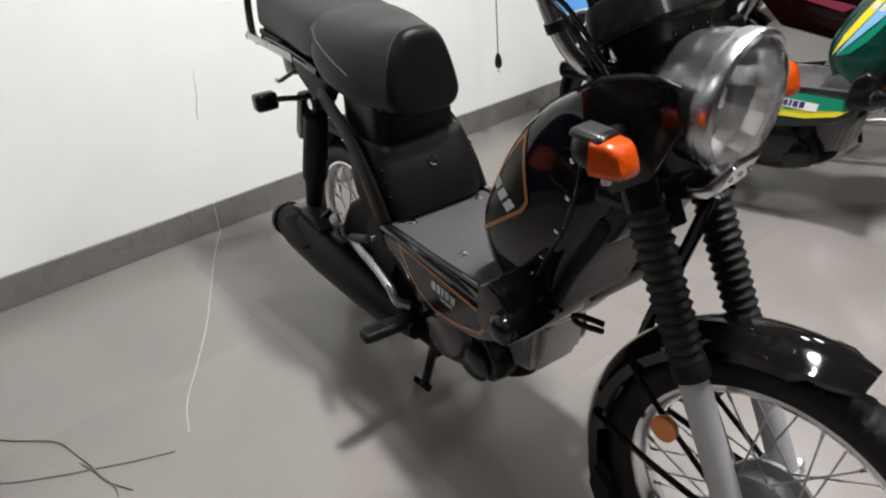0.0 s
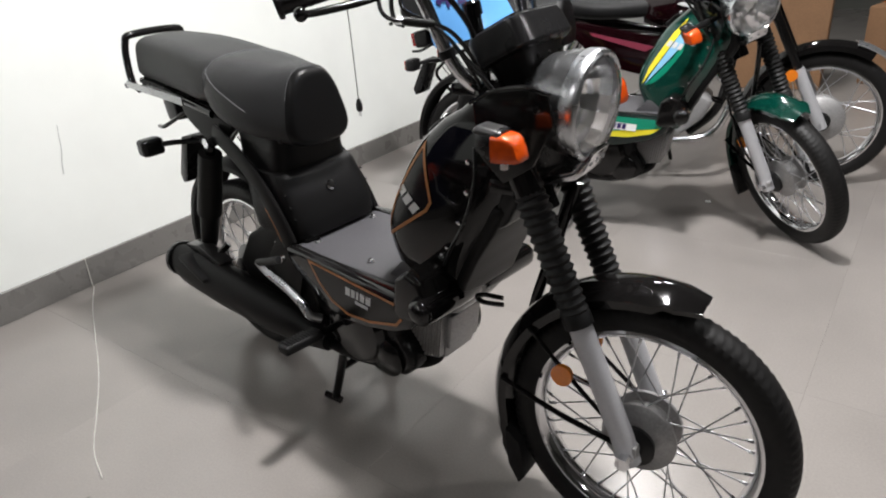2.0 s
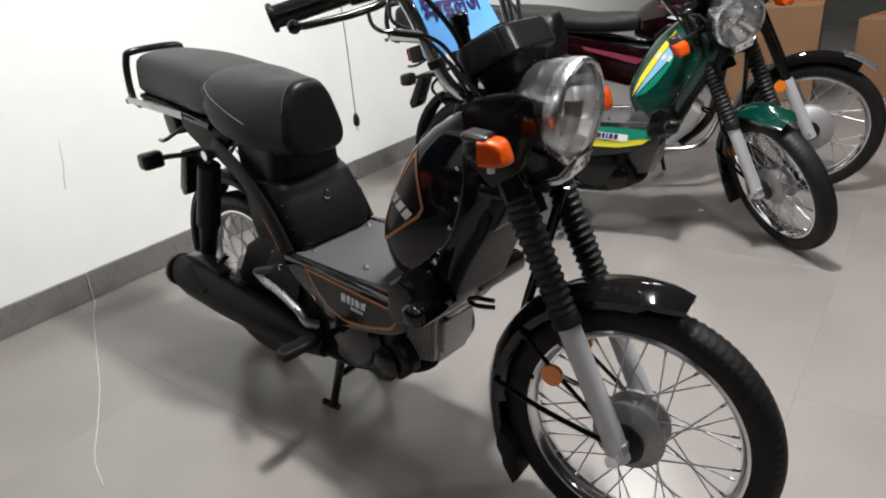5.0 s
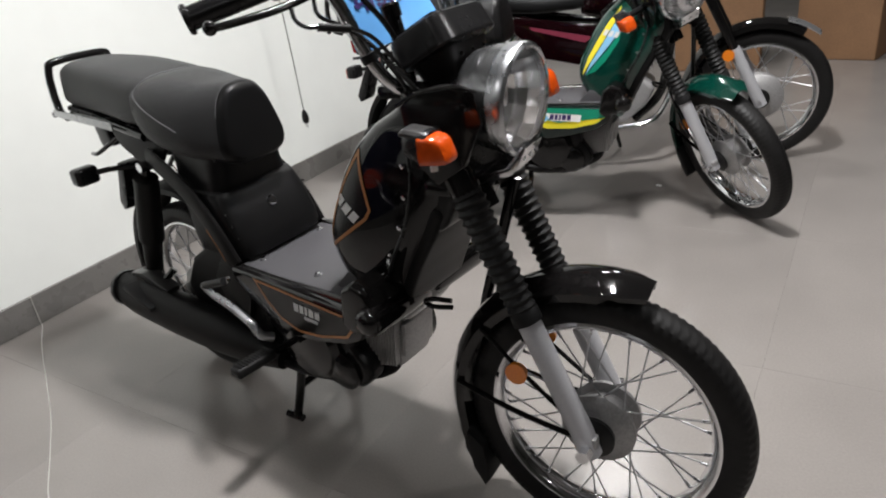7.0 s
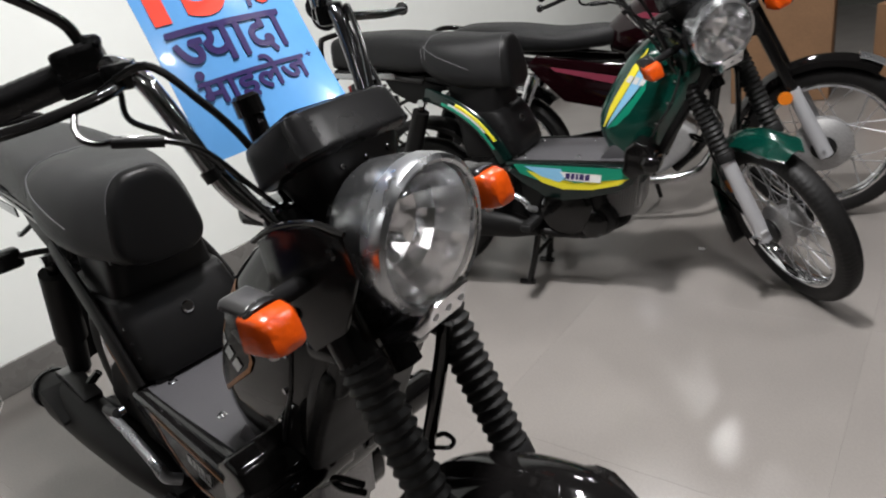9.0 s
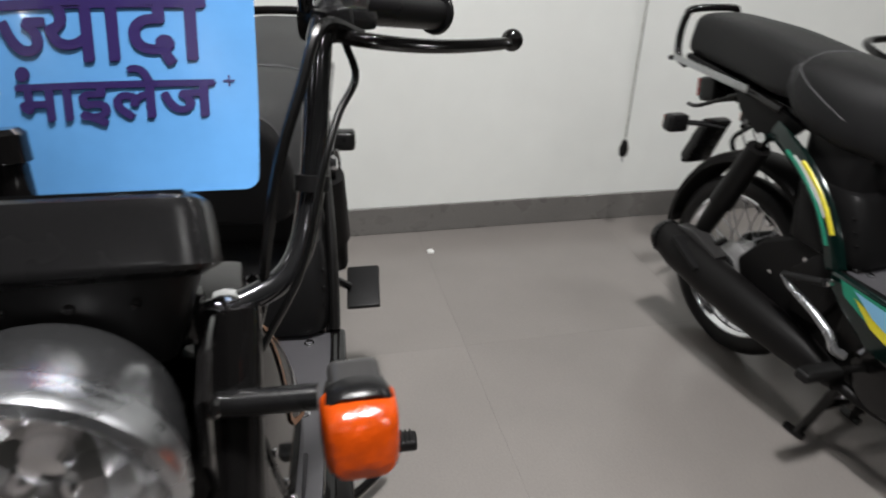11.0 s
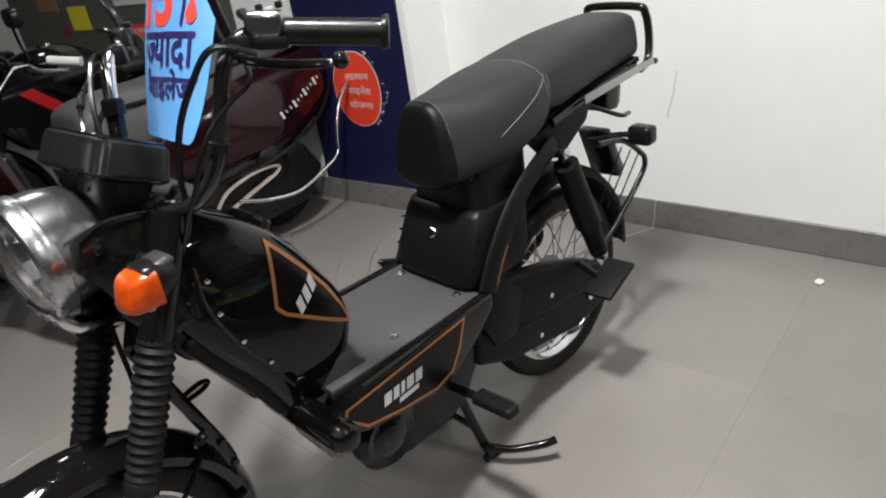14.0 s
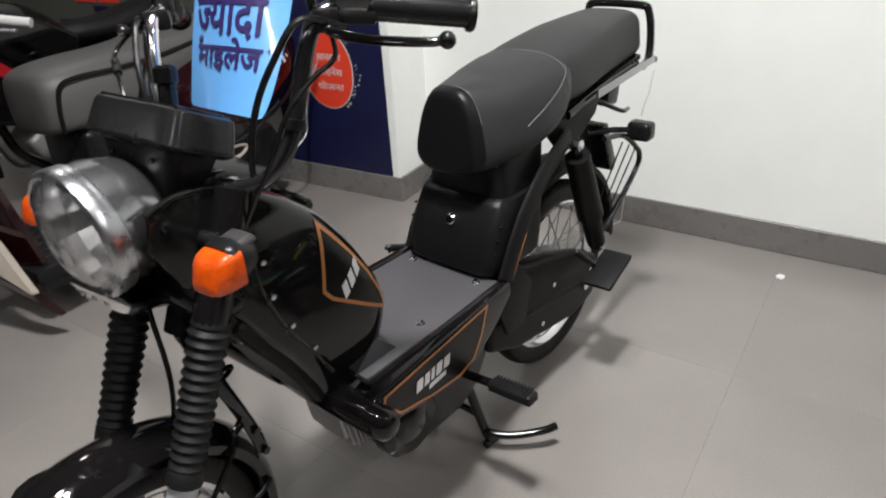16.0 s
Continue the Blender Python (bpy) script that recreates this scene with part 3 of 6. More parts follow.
        rings = [[(c.x + dx * (1 if dx < 0.03 else 1.0 - 0.16 * p[1] / 0.0245), c.y + p[0] * 0.95 * g, c.z - 0.004 + (p[1] - 0.004 * (1 - h)) * g) for p in squircle(0, 0, 0.0250 * h, 0.0215 * h, n, 24)] for dx, h, n in face]
        part("amber_lens", move(ring_loft(rings), S), "orange", sig, "amber lens")
        part("drain_stem", move(lathe([(0.006, 0), (0.006, 0.018)], "z", 8, (c.x + 0.022, c.y, c.z - 0.038)), S), "white", sig)
        part("signal_stalk", move(tube([(0.63, y * 0.09, 0.846), (0.64, y * 0.172, 0.85)], 0.011, 10, 1), S), "plastic", sig)
        part("signal_visor", move(rbox((0.046, 0.042, 0.012), c + Vector((0.002, 0, 0.0195)), 0.008, 3, (0, 8, 0), 0.86), S), livery["visor"], sig, "grey housing")

    # dash box with meter
    dp = S @ pose(0.596, 0.016, 0.972, 0, -26, 0)
    rings = [[(x, y, z) for x, y in squircle(0, 0, hx, hy, 6.0, 48)] for z, hx, hy in ((-0.024, 0.050, 0.082), (-0.0195, 0.0585, 0.0905), (-0.016, 0.060, 0.092), (-0.012, 0.0590, 0.0910), (0.020, 0.0560, 0.0880), (0.028, 0.0535, 0.0855), (0.031, 0.049, 0.081))]
    dash = part("instrument_box", move(ring_loft(rings), dp), "plastic", t, "black plastic instrument box above the headlamp")
    part("meter_cover", move(rbox((0.088, 0.150, 0.005), (0.0, 0, 0.0315), 0.002, 2), dp), "smoked", dash, "smooth dark cover plate facing the rider")
    rings = [[(x + shift, y, z) for x, y in squircle(0, 0, hx, hy, 4.0, 40)] for z, hx, hy, shift in ((-0.085, 0.026, 0.055, -0.010), (-0.060, 0.036, 0.066, -0.006), (-0.022, 0.046, 0.078, 0.0))]
    under = part("box_underside", move(ring_loft(rings), dp), "matte_black", dash, "dark underside with small screws")
    for y in (-0.040, 0.0, 0.040):
        part("box_screw", move(lathe([(0.0035, 0.0), (0.0035, 0.003), (0.0, 0.004)], "x", 10, (0.037, y, -0.040)), dp), "tube", under)

    S = bars

    # handlebar
    for y in (-1, 1):
        # both halves are chrome; the left one's dark reflection is in its colour
        bar = part("handlebar", move(tube([(0.578, y * 0.030, 0.893), (0.562, y * 0.075, 0.893), (0.545, y * 0.112, 0.908), (0.516, y * 0.134, 0.955), (0.486, y * 0.152, 1.050), (0.468, y * 0.160, 1.085), (0.440, y * 0.172, 1.100), (0.395, y * 0.205, 1.095), (0.318, y * 0.292, 1.072)], 0.0112, 12), S), "shaded_chrome" if y > 0 else "chrome", t, "bent tubular handlebar")
        g0, g1 = Vector((0.405, y * 0.195, 1.096)), Vector((0.312, y * 0.300, 1.070))
        d = g1 - g0
        prof = [(0.020, 0), (0.0205, 0.004)]
        for k in range(24):
            prof.append((0.0178 + (0.0005 if k % 2 else 0), 0.006 + (d.length - 0.016) * k / 23))
        prof += [(0.0225, d.length - 0.009), (0.0235, d.length - 0.004), (0.021, d.length), (0.008, d.length + 0.001)]
        part("grip", move(lathe(prof, "z", 20), S @ Matrix.Translation(g0) @ d.to_track_quat("Z", "Y").to_matrix().to_4x4()), "plastic", t, "ribbed black rubber grip")
        ahead = 0.043 if y > 0 else 0.0          # the left lever stands further off its grip
        lever = part("brake_lever", move(tube([(0.455, y * 0.165, 1.082), (0.468 + ahead * 0.2, y * 0.20, 1.076), (0.452 + ahead * 0.55, y * 0.255, 1.068), (0.418 + ahead * 0.95, y * 0.318, 1.063), (0.404 + ahead, y * 0.335, 1.063)], (0.0085, 0.0065), 10, flat=0.8), S), "tube", t, "black brake lever")
        bm = bmesh.new()
        bmesh.ops.create_uvsphere(bm, u_segments=14, v_segments=10, radius=0.0105)
        part("lever_ball", move(bm, S @ Matrix.Translation((0.402 + ahead, y * 0.338, 1.063))), "tube", lever)
        part("lever_perch", move(rbox((0.040, 0.036, 0.030), (0.452, y * 0.166, 1.088), 0.009, 2, (0, 0, y * 40)), S), "plastic", t)
        sw = part("switch_block", move(rbox((0.030, 0.052, 0.036), (0.420, y * 0.186, 1.108), 0.009, 3, (y * -8, 0, y * 42)), S), "switch_grey" if y > 0 else "plastic", t, "switch block beside the grip")
        part("switch_base", move(rbox((0.034, 0.056, 0.018), (0.421, y * 0.186, 1.086), 0.006, 2, (y * -8, 0, y * 42)), S), "plastic", sw)
        part("choke_lever", move(tube([(0.436, y * 0.172, 1.118), (0.448, y * 0.176, 1.128), (0.452, y * 0.192, 1.130)], 0.0045, 8), S), "switch_grey" if y > 0 else "plastic", sw)
        for k in range(3 if y > 0 else 1):
            part("switch_button", move(rbox((0.012, 0.010, 0.009), (0.412 - 0.006 * k, y * (0.172 + 0.013 * k), 1.129 - 0.005 * (k == 1)), 0.003, 2, (0, 0, y * 42)), S), "plastic" if k != 1 else "silver", sw)
        # mirrors
        if y > 0:
            stem, c = [(0.455, 0.150, 1.10), (0.470, 0.155, 1.17), (0.505, 0.190, 1.24), (0.505, 0.250, 1.285)], Vector((0.505, 0.285, 1.31))
        else:
            stem, c = [(0.424, -0.176, 1.085), (0.421, -0.180, 1.128), (0.419, -0.194, 1.155), (0.411, -0.250, 1.198), (0.405, -0.292, 1.212)], Vector((0.398, -0.338, 1.222))
            part("mirror_boot", move(tube([(0.4235, -0.177, 1.095), (0.4215, -0.179, 1.122)], 0.0105, 12, 1), S), "rubber", t)
        mir = part("mirror", move(tube(stem, 0.0065, 10), S), "tube", t, "rear view mirror on a black stem")
        head = [[(c.x + dx, c.y + p[0], c.z + p[1]) for p in squircle(0, 0, 0.062 * k, 0.042 * k, 3.4, 24)] for dx, k in ((0.030, 0.55), (0.022, 0.86), (0.006, 1.0), (-0.010, 1.0), (-0.012, 0.96))]
        part("mirror_head", move(ring_loft(head), S), "plastic", mir)
        part("mirror_glass", move(rbox((0.003, 0.112, 0.074), (c.x - 0.013, c.y, c.z), 0.001, 1), S), "mirror", mir)
        part("bar_clamp", move(rbox((0.040, 0.024, 0.034), (0.578, y * 0.030, 0.895), 0.007), S), "tube", t)
        # control cables: one over the bar to the dash, one with an adjuster sleeve from the lever, both on down to the frame
        cab = [S @ Vector(p) for p in ((0.452, y * 0.196, 1.078), (0.492, y * 0.160, 1.094), (0.525, y * 0.135, 1.050), (0.545, y * 0.112, 1.000), (0.556, y * 0.095, 0.940), (0.560, y * 0.075, 0.86))]
        part("control_cable", tube(cab + [(0.60, y * 0.05, 0.74), (0.54, y * 0.06, 0.60)], 0.0046, 8), "cable", t)
        if y < 0:
            cab = [S @ Vector(p) for p in ((0.460, y * 0.232, 1.070), (0.478, y * 0.248, 1.050), (0.494, y * 0.240, 1.038), (0.512, y * 0.212, 1.034), (0.542, y * 0.166, 1.008), (0.562, y * 0.134, 0.955), (0.575, y * 0.100, 0.90), (0.575, y * 0.06, 0.84))]
            part("control_cable", tube(cab + [(0.56, y * 0.045, 0.72)], 0.0034, 8), "cable", t)
            part("cable_adjuster", tube([S @ Vector((0.500, y * 0.230, 1.036)), S @ Vector((0.526, y * 0.190, 1.024))], 0.0062, 10, 1), "rubber", t)
        cab = [S @ Vector(p) for p in ((0.462, y * 0.180, 1.074), (0.470, y * 0.186, 1.045), (0.498, y * 0.166, 1.022), (0.532, y * 0.146, 0.985), (0.560, y * 0.120, 0.915), (0.572, y * 0.085, 0.86))]
        part("control_cable", tube(cab + [(0.575, y * 0.06, 0.76)], 0.0034, 8), "cable", t)
        part("bar_band", tube([S @ Vector((0.514, y * 0.136, 0.962)), S @ Vector((0.510, y * 0.138, 0.975))], 0.0150, 12, 1), "rubber", t)
    part("brake_cable", tube([S @ Vector((0.545, -0.15, 0.975)), S @ Vector((0.60, -0.135, 0.90)), S @ Vector((0.635, -0.112, 0.80)), S @ Vector((0.650, -0.098, 0.70)), S @ Vector((0.665, -0.085, 0.56)), S @ Vector((0.72, -0.09, 0.40)), S @ Vector((0.80, -0.07, 0.27))], 0.0042, 8), "cable", t)
    key = part("key_switch", move(lathe([(0.013, 0), (0.013, 0.030), (0.0165, 0.032), (0.0165, 0.052), (0.012, 0.056), (0.0, 0.056)], "z", 20), S @ pose(0.535, -0.078, 0.985, 0, -10, 0)), "gloss", t, "black ignition switch with a key slot")

    S = S0

    # tank
    rings = []
    for k in range(46):
        z = TANK[0][0] + (TANK[-1][0] - TANK[0][0]) * k / 45
        xr, xf, hw = tank_row(z)
        rings.append([(x, y, z) for x, y in squircle((xr + xf) / 2, 0, (xf - xr) / 2, hw, TANK_N, 56)])
    tank = part("fuel_tank", ring_loft(rings), paint, t, livery["tank_label"])
    part("filler_cap", move(lathe([(0.022, -0.02), (0.024, 0.0), (0.036, 0.004), (0.037, 0.018), (0.033, 0.023), (0.012, 0.024), (0.0, 0.024)], "z", 24), pose(0.418, 0.0, 0.790, 0, -38, 0)), "plastic", tank, "black screw cap")
    part("tank_front_cover", prism([(0.585, 0.845), (0.636, 0.80), (0.640, 0.715), (0.606, 0.655), (0.575, 0.640), (0.565, 0.72)], -0.086, 0.086, 0.016, 3), "plastic", tank)
    # added sheet, no real part: blocks the floor's reflection on the tank's lower front
    part("tank_shade_sheet", prism([(0.455, 0.445), (0.494, 0.475), (0.514, 0.52), (0.544, 0.575), (0.580, 0.63), (0.614, 0.69), (0.590, 0.70), (0.47, 0.55)], -0.094, 0.094, 0.014, 3), "matte_black", tank, "matte black sheet added over the tank's lower front to keep it dark")
    for y in (-1, 1):
        part("tank_seam", tube([(0.556, y * tank_side(0.556, 0.80), 0.80), (0.560, y * tank_side(0.56, 0.74), 0.74), (0.535, y * tank_side(0.535, 0.66), 0.66), (0.500, y * tank_side(0.500, 0.60), 0.60), (0.462, y * tank_side(0.462, 0.53), 0.53)], 0.0035, 6), "plastic", tank)
        for x, z in ((0.545, 0.775), (0.545, 0.72), (0.525, 0.66), (0.492, 0.60)):
            w = tank_side(x, z)
            part("tank_screw", lathe([(0.0045, y * (w - 0.002)), (0.0045, y * (w + 0.003)), (0.0, y * (w + 0.004))], "y", 10, (x, 0, z)), "chrome", tank)
        livery["tank"](tank, y)

    # floorboard
    board = part("floorboard", rbox((0.40, 0.262, 0.016), (0.21, 0, 0.482), 0.005, 2, (0, 0, 0)), "mat", t, "dark grey rubber floorboard mat")
    for x, y in ((0.045, -0.089), (0.045, 0.091), (0.236, -0.092), (0.230, 0.096)):
        part("board_bolt", lathe([(0.009, 0), (0.009, 0.002), (0.0062, 0.003), (0.0058, 0.0068), (0.0, 0.008)], "z", 12, (x, y, 0.490)), "chrome", board)
    part("board_nose", prism([(0.305, 0.485), (0.352, 0.532), (0.372, 0.534), (0.42, 0.485)], -0.108, 0.108, 0.006), "mat", board)
    for y in (-1, 1):
        panel = [(0.00, 0.492), (0.10, 0.490), (0.30, 0.486), (0.44, 0.482), (0.452, 0.462), (0.43, 0.425), (0.378, 0.398), (0.28, 0.374), (0.20, 0.362), (0.13, 0.374), (0.05, 0.42), (0.0, 0.46)]
        bm = prism(panel, 0.128 * y, 0.158 * y, 0.008, 3)
        for v in bm.verts:          # the panel leans out to the front
            v.co.y += y * 0.016 * (v.co.x - 0.1) / 0.32
        side = part("side_panel", bm, livery["panel_paint"], t, livery["panel_label"])
        livery["panel"](side, y)
        part("board_edge", tube([(0.0, y * 0.133, 0.487), (0.2, y * 0.138, 0.486), (0.42, y * 0.142, 0.484)], 0.0075, 8), "tube", t)
        # main frame tubes
        beam = [(-0.006, y * 0.134, 0.488), (-0.042, y * 0.134, 0.555), (-0.097, y * 0.131, 0.622), (-0.17, y * 0.125, 0.674), (-0.245, y * 0.118, 0.708), (-0.295, y * 0.110, 0.722)]
        member = part("frame_member", tube(beam, (0.0105, 0.0085), 16, flat=2.8), livery["beam_paint"], t, livery["beam_label"])
        for material, r, off, first, last in livery["beam"]:
            run = spline(beam, 8)[first:last]
            part("beam_stripe", tube([(q.x + off, q.y + y * 0.0075, q.z + off * 0.7) for q in run], r, 8, 1, flat=1.6), material, member)
        part("seat_rail", tube([(-0.30, y * 0.100, 0.768), (-0.45, y * 0.094, 0.788), (-0.68, y * 0.084, 0.806)], 0.012, 10), "tube", t)
        part("shock_gusset", prism([(-0.22, 0.745), (-0.36, 0.785), (-0.47, 0.785), (-0.44, 0.735), (-0.36, 0.69), (-0.27, 0.695)], y * 0.088, y * 0.100, 0.004), "matte_black", t)
        part("frame_bracket", prism([(-0.06, 0.50), (0.0, 0.50), (0.02, 0.42), (-0.02, 0.33), (-0.09, 0.33), (-0.12, 0.43)], y * 0.118, y * 0.130, 0.003), "matte_black", t)
    part("frame_spine", tube([(0.42, 0, 0.46), (0.2, 0, 0.445), (0.0, 0, 0.44), (-0.10, 0, 0.47)], 0.03, 12), "tube", t)
    # seat: a rider's cushion that narrows to a smooth nose, and a boxy pillion cushion
    def cushion(table, n, count=48, steps=6):
        """Rings of a cushion from sections: x, bottom, top, half width at the top and at the foot, how far its face leans back."""
        rows = []
        for x, zb, zt, wt, wb, back in table:
            rows.append([(x - back * b, a * (wb + (wt - wb) * (b + 1) / 2), (zb + zt) / 2 + b * (zt - zb) / 2) for a, b in squircle(0, 0, 1, 1, n, count)])
        cols = [spline([r[i] for r in rows], steps) for i in range(count)]
        return [[c[k] for c in cols] for k in range(len(cols[0]))]

    rings = cushion([(-0.292, 0.802, 0.900, 0.104, 0.114, 0), (-0.280, 0.786, 0.908, 0.110, 0.128, 0), (-0.232, 0.752, 0.908, 0.116, 0.145, 0), (-0.165, 0.730, 0.901, 0.110, 0.149, 0), (-0.10, 0.718, 0.893, 0.095, 0.139, 0),
                     (-0.055, 0.713, 0.891, 0.078, 0.122, 0.002), (-0.018, 0.708, 0.889, 0.064, 0.106, 0.004), (0.004, 0.709, 0.885, 0.056, 0.097, 0.006), (0.014, 0.717, 0.873, 0.047, 0.087, 0.006), (0.017, 0.735, 0.848, 0.032, 0.062, 0.005)], 3.1)
    cut = 38
    seat = part("seat", ring_loft(rings[:cut + 1]), livery["seat"], t, "black vinyl rider's seat with pale seams")
    part("seat_front", ring_loft(rings[cut:]), "seat_dark", seat, "smooth black front end")
    part("seat_seam", tube([tuple(v * k for v, k in zip(q, (1, 1.004, 1.0005))) for q in rings[cut] if q[2] > 0.80], 0.0008, 6, 1), "piping", seat)
    rear = cushion([(-0.262, 0.802, 0.892, 0.094, 0.108, 0), (-0.274, 0.796, 0.905, 0.106, 0.120, 0), (-0.34, 0.792, 0.918, 0.107, 0.124, 0), (-0.45, 0.804, 0.933, 0.100, 0.115, 0), (-0.56, 0.812, 0.940, 0.090, 0.104, 0), (-0.65, 0.818, 0.942, 0.083, 0.097, 0),
                    (-0.690, 0.822, 0.938, 0.078, 0.092, 0), (-0.703, 0.828, 0.928, 0.070, 0.084, 0), (-0.707, 0.848, 0.904, 0.048, 0.058, 0)], 4.2)
    pillion = part("pillion_seat", ring_loft(rear), livery["seat"], t, "black vinyl pillion seat")
    for y in (-1, 1):
        run = []
        for i, r in enumerate(rings[5:25:2]):
            z = 0.893 - 0.0105 * i
            for p, q in zip(r, r[1:] + r[:1]):
                if p[1] * y > 0.05 and (p[2] - z) * (q[2] - z) <= 0 and p[2] != q[2]:
                    k = (z - p[2]) / (q[2] - p[2])
                    run.append((p[0] + (q[0] - p[0]) * k, p[1] + (q[1] - p[1]) * k + y * 0.0006, z))
                    break
        part("seat_seam", tube(run, 0.0014, 6), "piping", seat)
        part("seat_seam", tube([(q[0], q[1] * 1.006, q[2]) for q in rear[36] if q[1] * y > 0 and 0.84 < q[2] < 0.925], 0.0008, 6, 1), "piping", pillion)
    for k in (5, 8):
        part("joint_seam", tube([(q[0], q[1] * 1.006, q[2] + 0.0008) for q in rings[k] if q[2] > 0.83], 0.0011, 6, 1), "piping", seat)
    part("seat_pan", prism([(-0.025, 0.742), (-0.25, 0.775), (-0.69, 0.83), (-0.70, 0.815), (-0.30, 0.760), (-0.20, 0.735), (-0.035, 0.722)], -0.092, 0.092, 0.004), "plastic", t)
    for y in (-1, 1):
        part("carrier_rail", prism([(-0.40, 0.806), (-0.705, 0.826), (-0.712, 0.808), (-0.40, 0.784)], y * 0.121, y * 0.126, 0.0015), "switch_grey", t, "grey metal carrier rail")
        part("rail_bolt", lathe([(0.008, -0.006), (0.008, 0.006)], "y", 6, (-0.735, y * 0.112, 0.808)), "tube", t)
    part("grab_rail", tube([(-0.675, -0.106, 0.80), (-0.715, -0.104, 0.815), (-0.735, -0.096, 0.87), (-0.732, -0.088, 0.925), (-0.728, -0.066, 0.944), (-0.728, 0.066, 0.944), (-0.732, 0.088, 0.925), (-0.735, 0.096, 0.87), (-0.715, 0.104, 0.815), (-0.675, 0.106, 0.80)], 0.0105, 12), "tube", t, "black tubular grab rail")

    # storage box under the seat
    rings = []
    for z, x0, x1, hw in ((0.494, -0.17, 0.024, 0.116), (0.500, -0.18, 0.034, 0.124), (0.512, -0.18, 0.038, 0.127), (0.545, -0.185, 0.032, 0.128), (0.60, -0.19, 0.008, 0.125), (0.638, -0.20, -0.012, 0.120), (0.650, -0.21, -0.020, 0.116), (0.654, -0.215, -0.032, 0.108),
                          (0.68, -0.22, -0.032, 0.104), (0.72, -0.225, -0.026, 0.100), (0.755, -0.23, -0.026, 0.096)):
        rings.append([(x, y, z) for x, y in squircle((x0 + x1) / 2, 0, (x1 - x0) / 2, hw, 5.5, 56)])
    box = part("storage_box", ring_loft(rings), "seat_dark", t, "black storage box with a lock under the seat")
    part("box_lock", move(lathe([(0.0, 0.007), (0.009, 0.007), (0.0125, 0.004), (0.0125, -0.01)], "x", 20), pose(0.007, 0, 0.602, 0, -24, 0)), "chrome", box, "round chrome lock")
    for y in (-1, 1):
        for k in range(3):
            part("box_rivet", lathe([(0.0024, -0.004), (0.0024, 0.002), (0.0, 0.003)], "x", 8, (0.014 - 0.012 * k, y * 0.1185, 0.552 + 0.028 * k)), "tube", box)

    # engine
    case = part("engine", prism([(0.0, 0.42), (0.02, 0.29), (0.06, 0.228), (0.12, 0.198), (0.24, 0.200), (0.32, 0.222), (0.355, 0.255), (0.345, 0.292), (0.312, 0.33), (0.308, 0.40), (0.28, 0.42)], -0.108, 0.100, 0.020, 3), "plastic", t, "black engine casing")
    part("clutch_cover", lathe([(0.095, -0.085), (0.095, -0.118), (0.082, -0.134), (0.05, -0.140), (0.0, -0.141)], "y", 32, (0.185, 0, 0.315)), "tube", case)
    part("magneto_cover", lathe([(0.075, 0.085), (0.075, 0.112), (0.062, 0.125), (0.045, 0.120), (0.030, 0.128), (0.0, 0.130)], "y", 32, (0.30, 0, 0.30)), "tube", case)
    part("gear_boss", lathe([(0.05, -0.09), (0.05, -0.118), (0.034, -0.128), (0.0, -0.13)], "y", 28, (0.275, 0, 0.265)), "tube", case)
    for k in range(13):
        part("cylinder_fin", rbox((0.0045, 0.134, 0.128), (0.302 + 0.0086 * k, 0, 0.322 + 0.002 * k), 0.0015, 1, (0, 10, 0)), "alloy", case)
    part("cylinder", rbox((0.115, 0.105, 0.105), (0.352, 0, 0.332), 0.012, 2, (0, 10, 0)), "alloy", case)
    part("cylinder_head", rbox((0.014, 0.100, 0.090), (0.416, 0, 0.347), 0.010, 2, (0, 10, 0)), "alloy", case, "cast grey cylinder head")
    for side in (-1, 1):
        rings = []
        for y, k in ((0.008, 0.5), (0.012, 0.8), (0.020, 0.95), (0.09, 1.0), (0.190, 1.0), (0.203, 0.95), (0.211, 0.80), (0.216, 0.5)):
            rings.append([(0.466 - 0.122 * side * y + p[0], side * y, 0.473 - 0.132 * side * y + p[1]) for p in squircle(0, 0, 0.028 * k, 0.028 * k, 2.4, 24)])
        part("front_roll", ring_loft(rings), "gloss", t, "glossy black cross bar ahead of the floorboard")
    part("roll_bracket", rbox((0.036, 0.040, 0.040), (0.464, 0, 0.492), 0.006), "tube", t)
    part("engine_shroud", prism([(0.40, 0.47), (0.415, 0.545), (0.445, 0.566), (0.478, 0.556), (0.498, 0.515), (0.498, 0.480), (0.48, 0.466), (0.42, 0.45)], -0.190, -0.02, 0.022, 4), "gloss", t)
    for x, z in ((0.12, 0.24), (0.24, 0.225), (0.30, 0.33), (0.24, 0.385), (0.11, 0.36)):
        part("case_bolt", lathe([(0.007, -0.091), (0.007, -0.103), (0.0, -0.104)], "y", 8, (x, 0, z)), "satin", case)

    part("battery_box", prism([(0.03, 0.50), (-0.12, 0.52), (-0.24, 0.45), (-0.31, 0.36), (-0.27, 0.27), (0.03, 0.22)], -0.112, -0.060, 0.014, 3), "matte_black", t, "black box behind the kick lever")
    part("box_bolt", lathe([(0.007, -0.110), (0.007, -0.117), (0.0, -0.118)], "y", 8, (-0.10, 0, 0.46)), "chrome", t)
    part("box_bolt", lathe([(0.007, -0.110), (0.007, -0.117), (0.0, -0.118)], "y", 8, (-0.19, 0, 0.38)), "chrome", t)

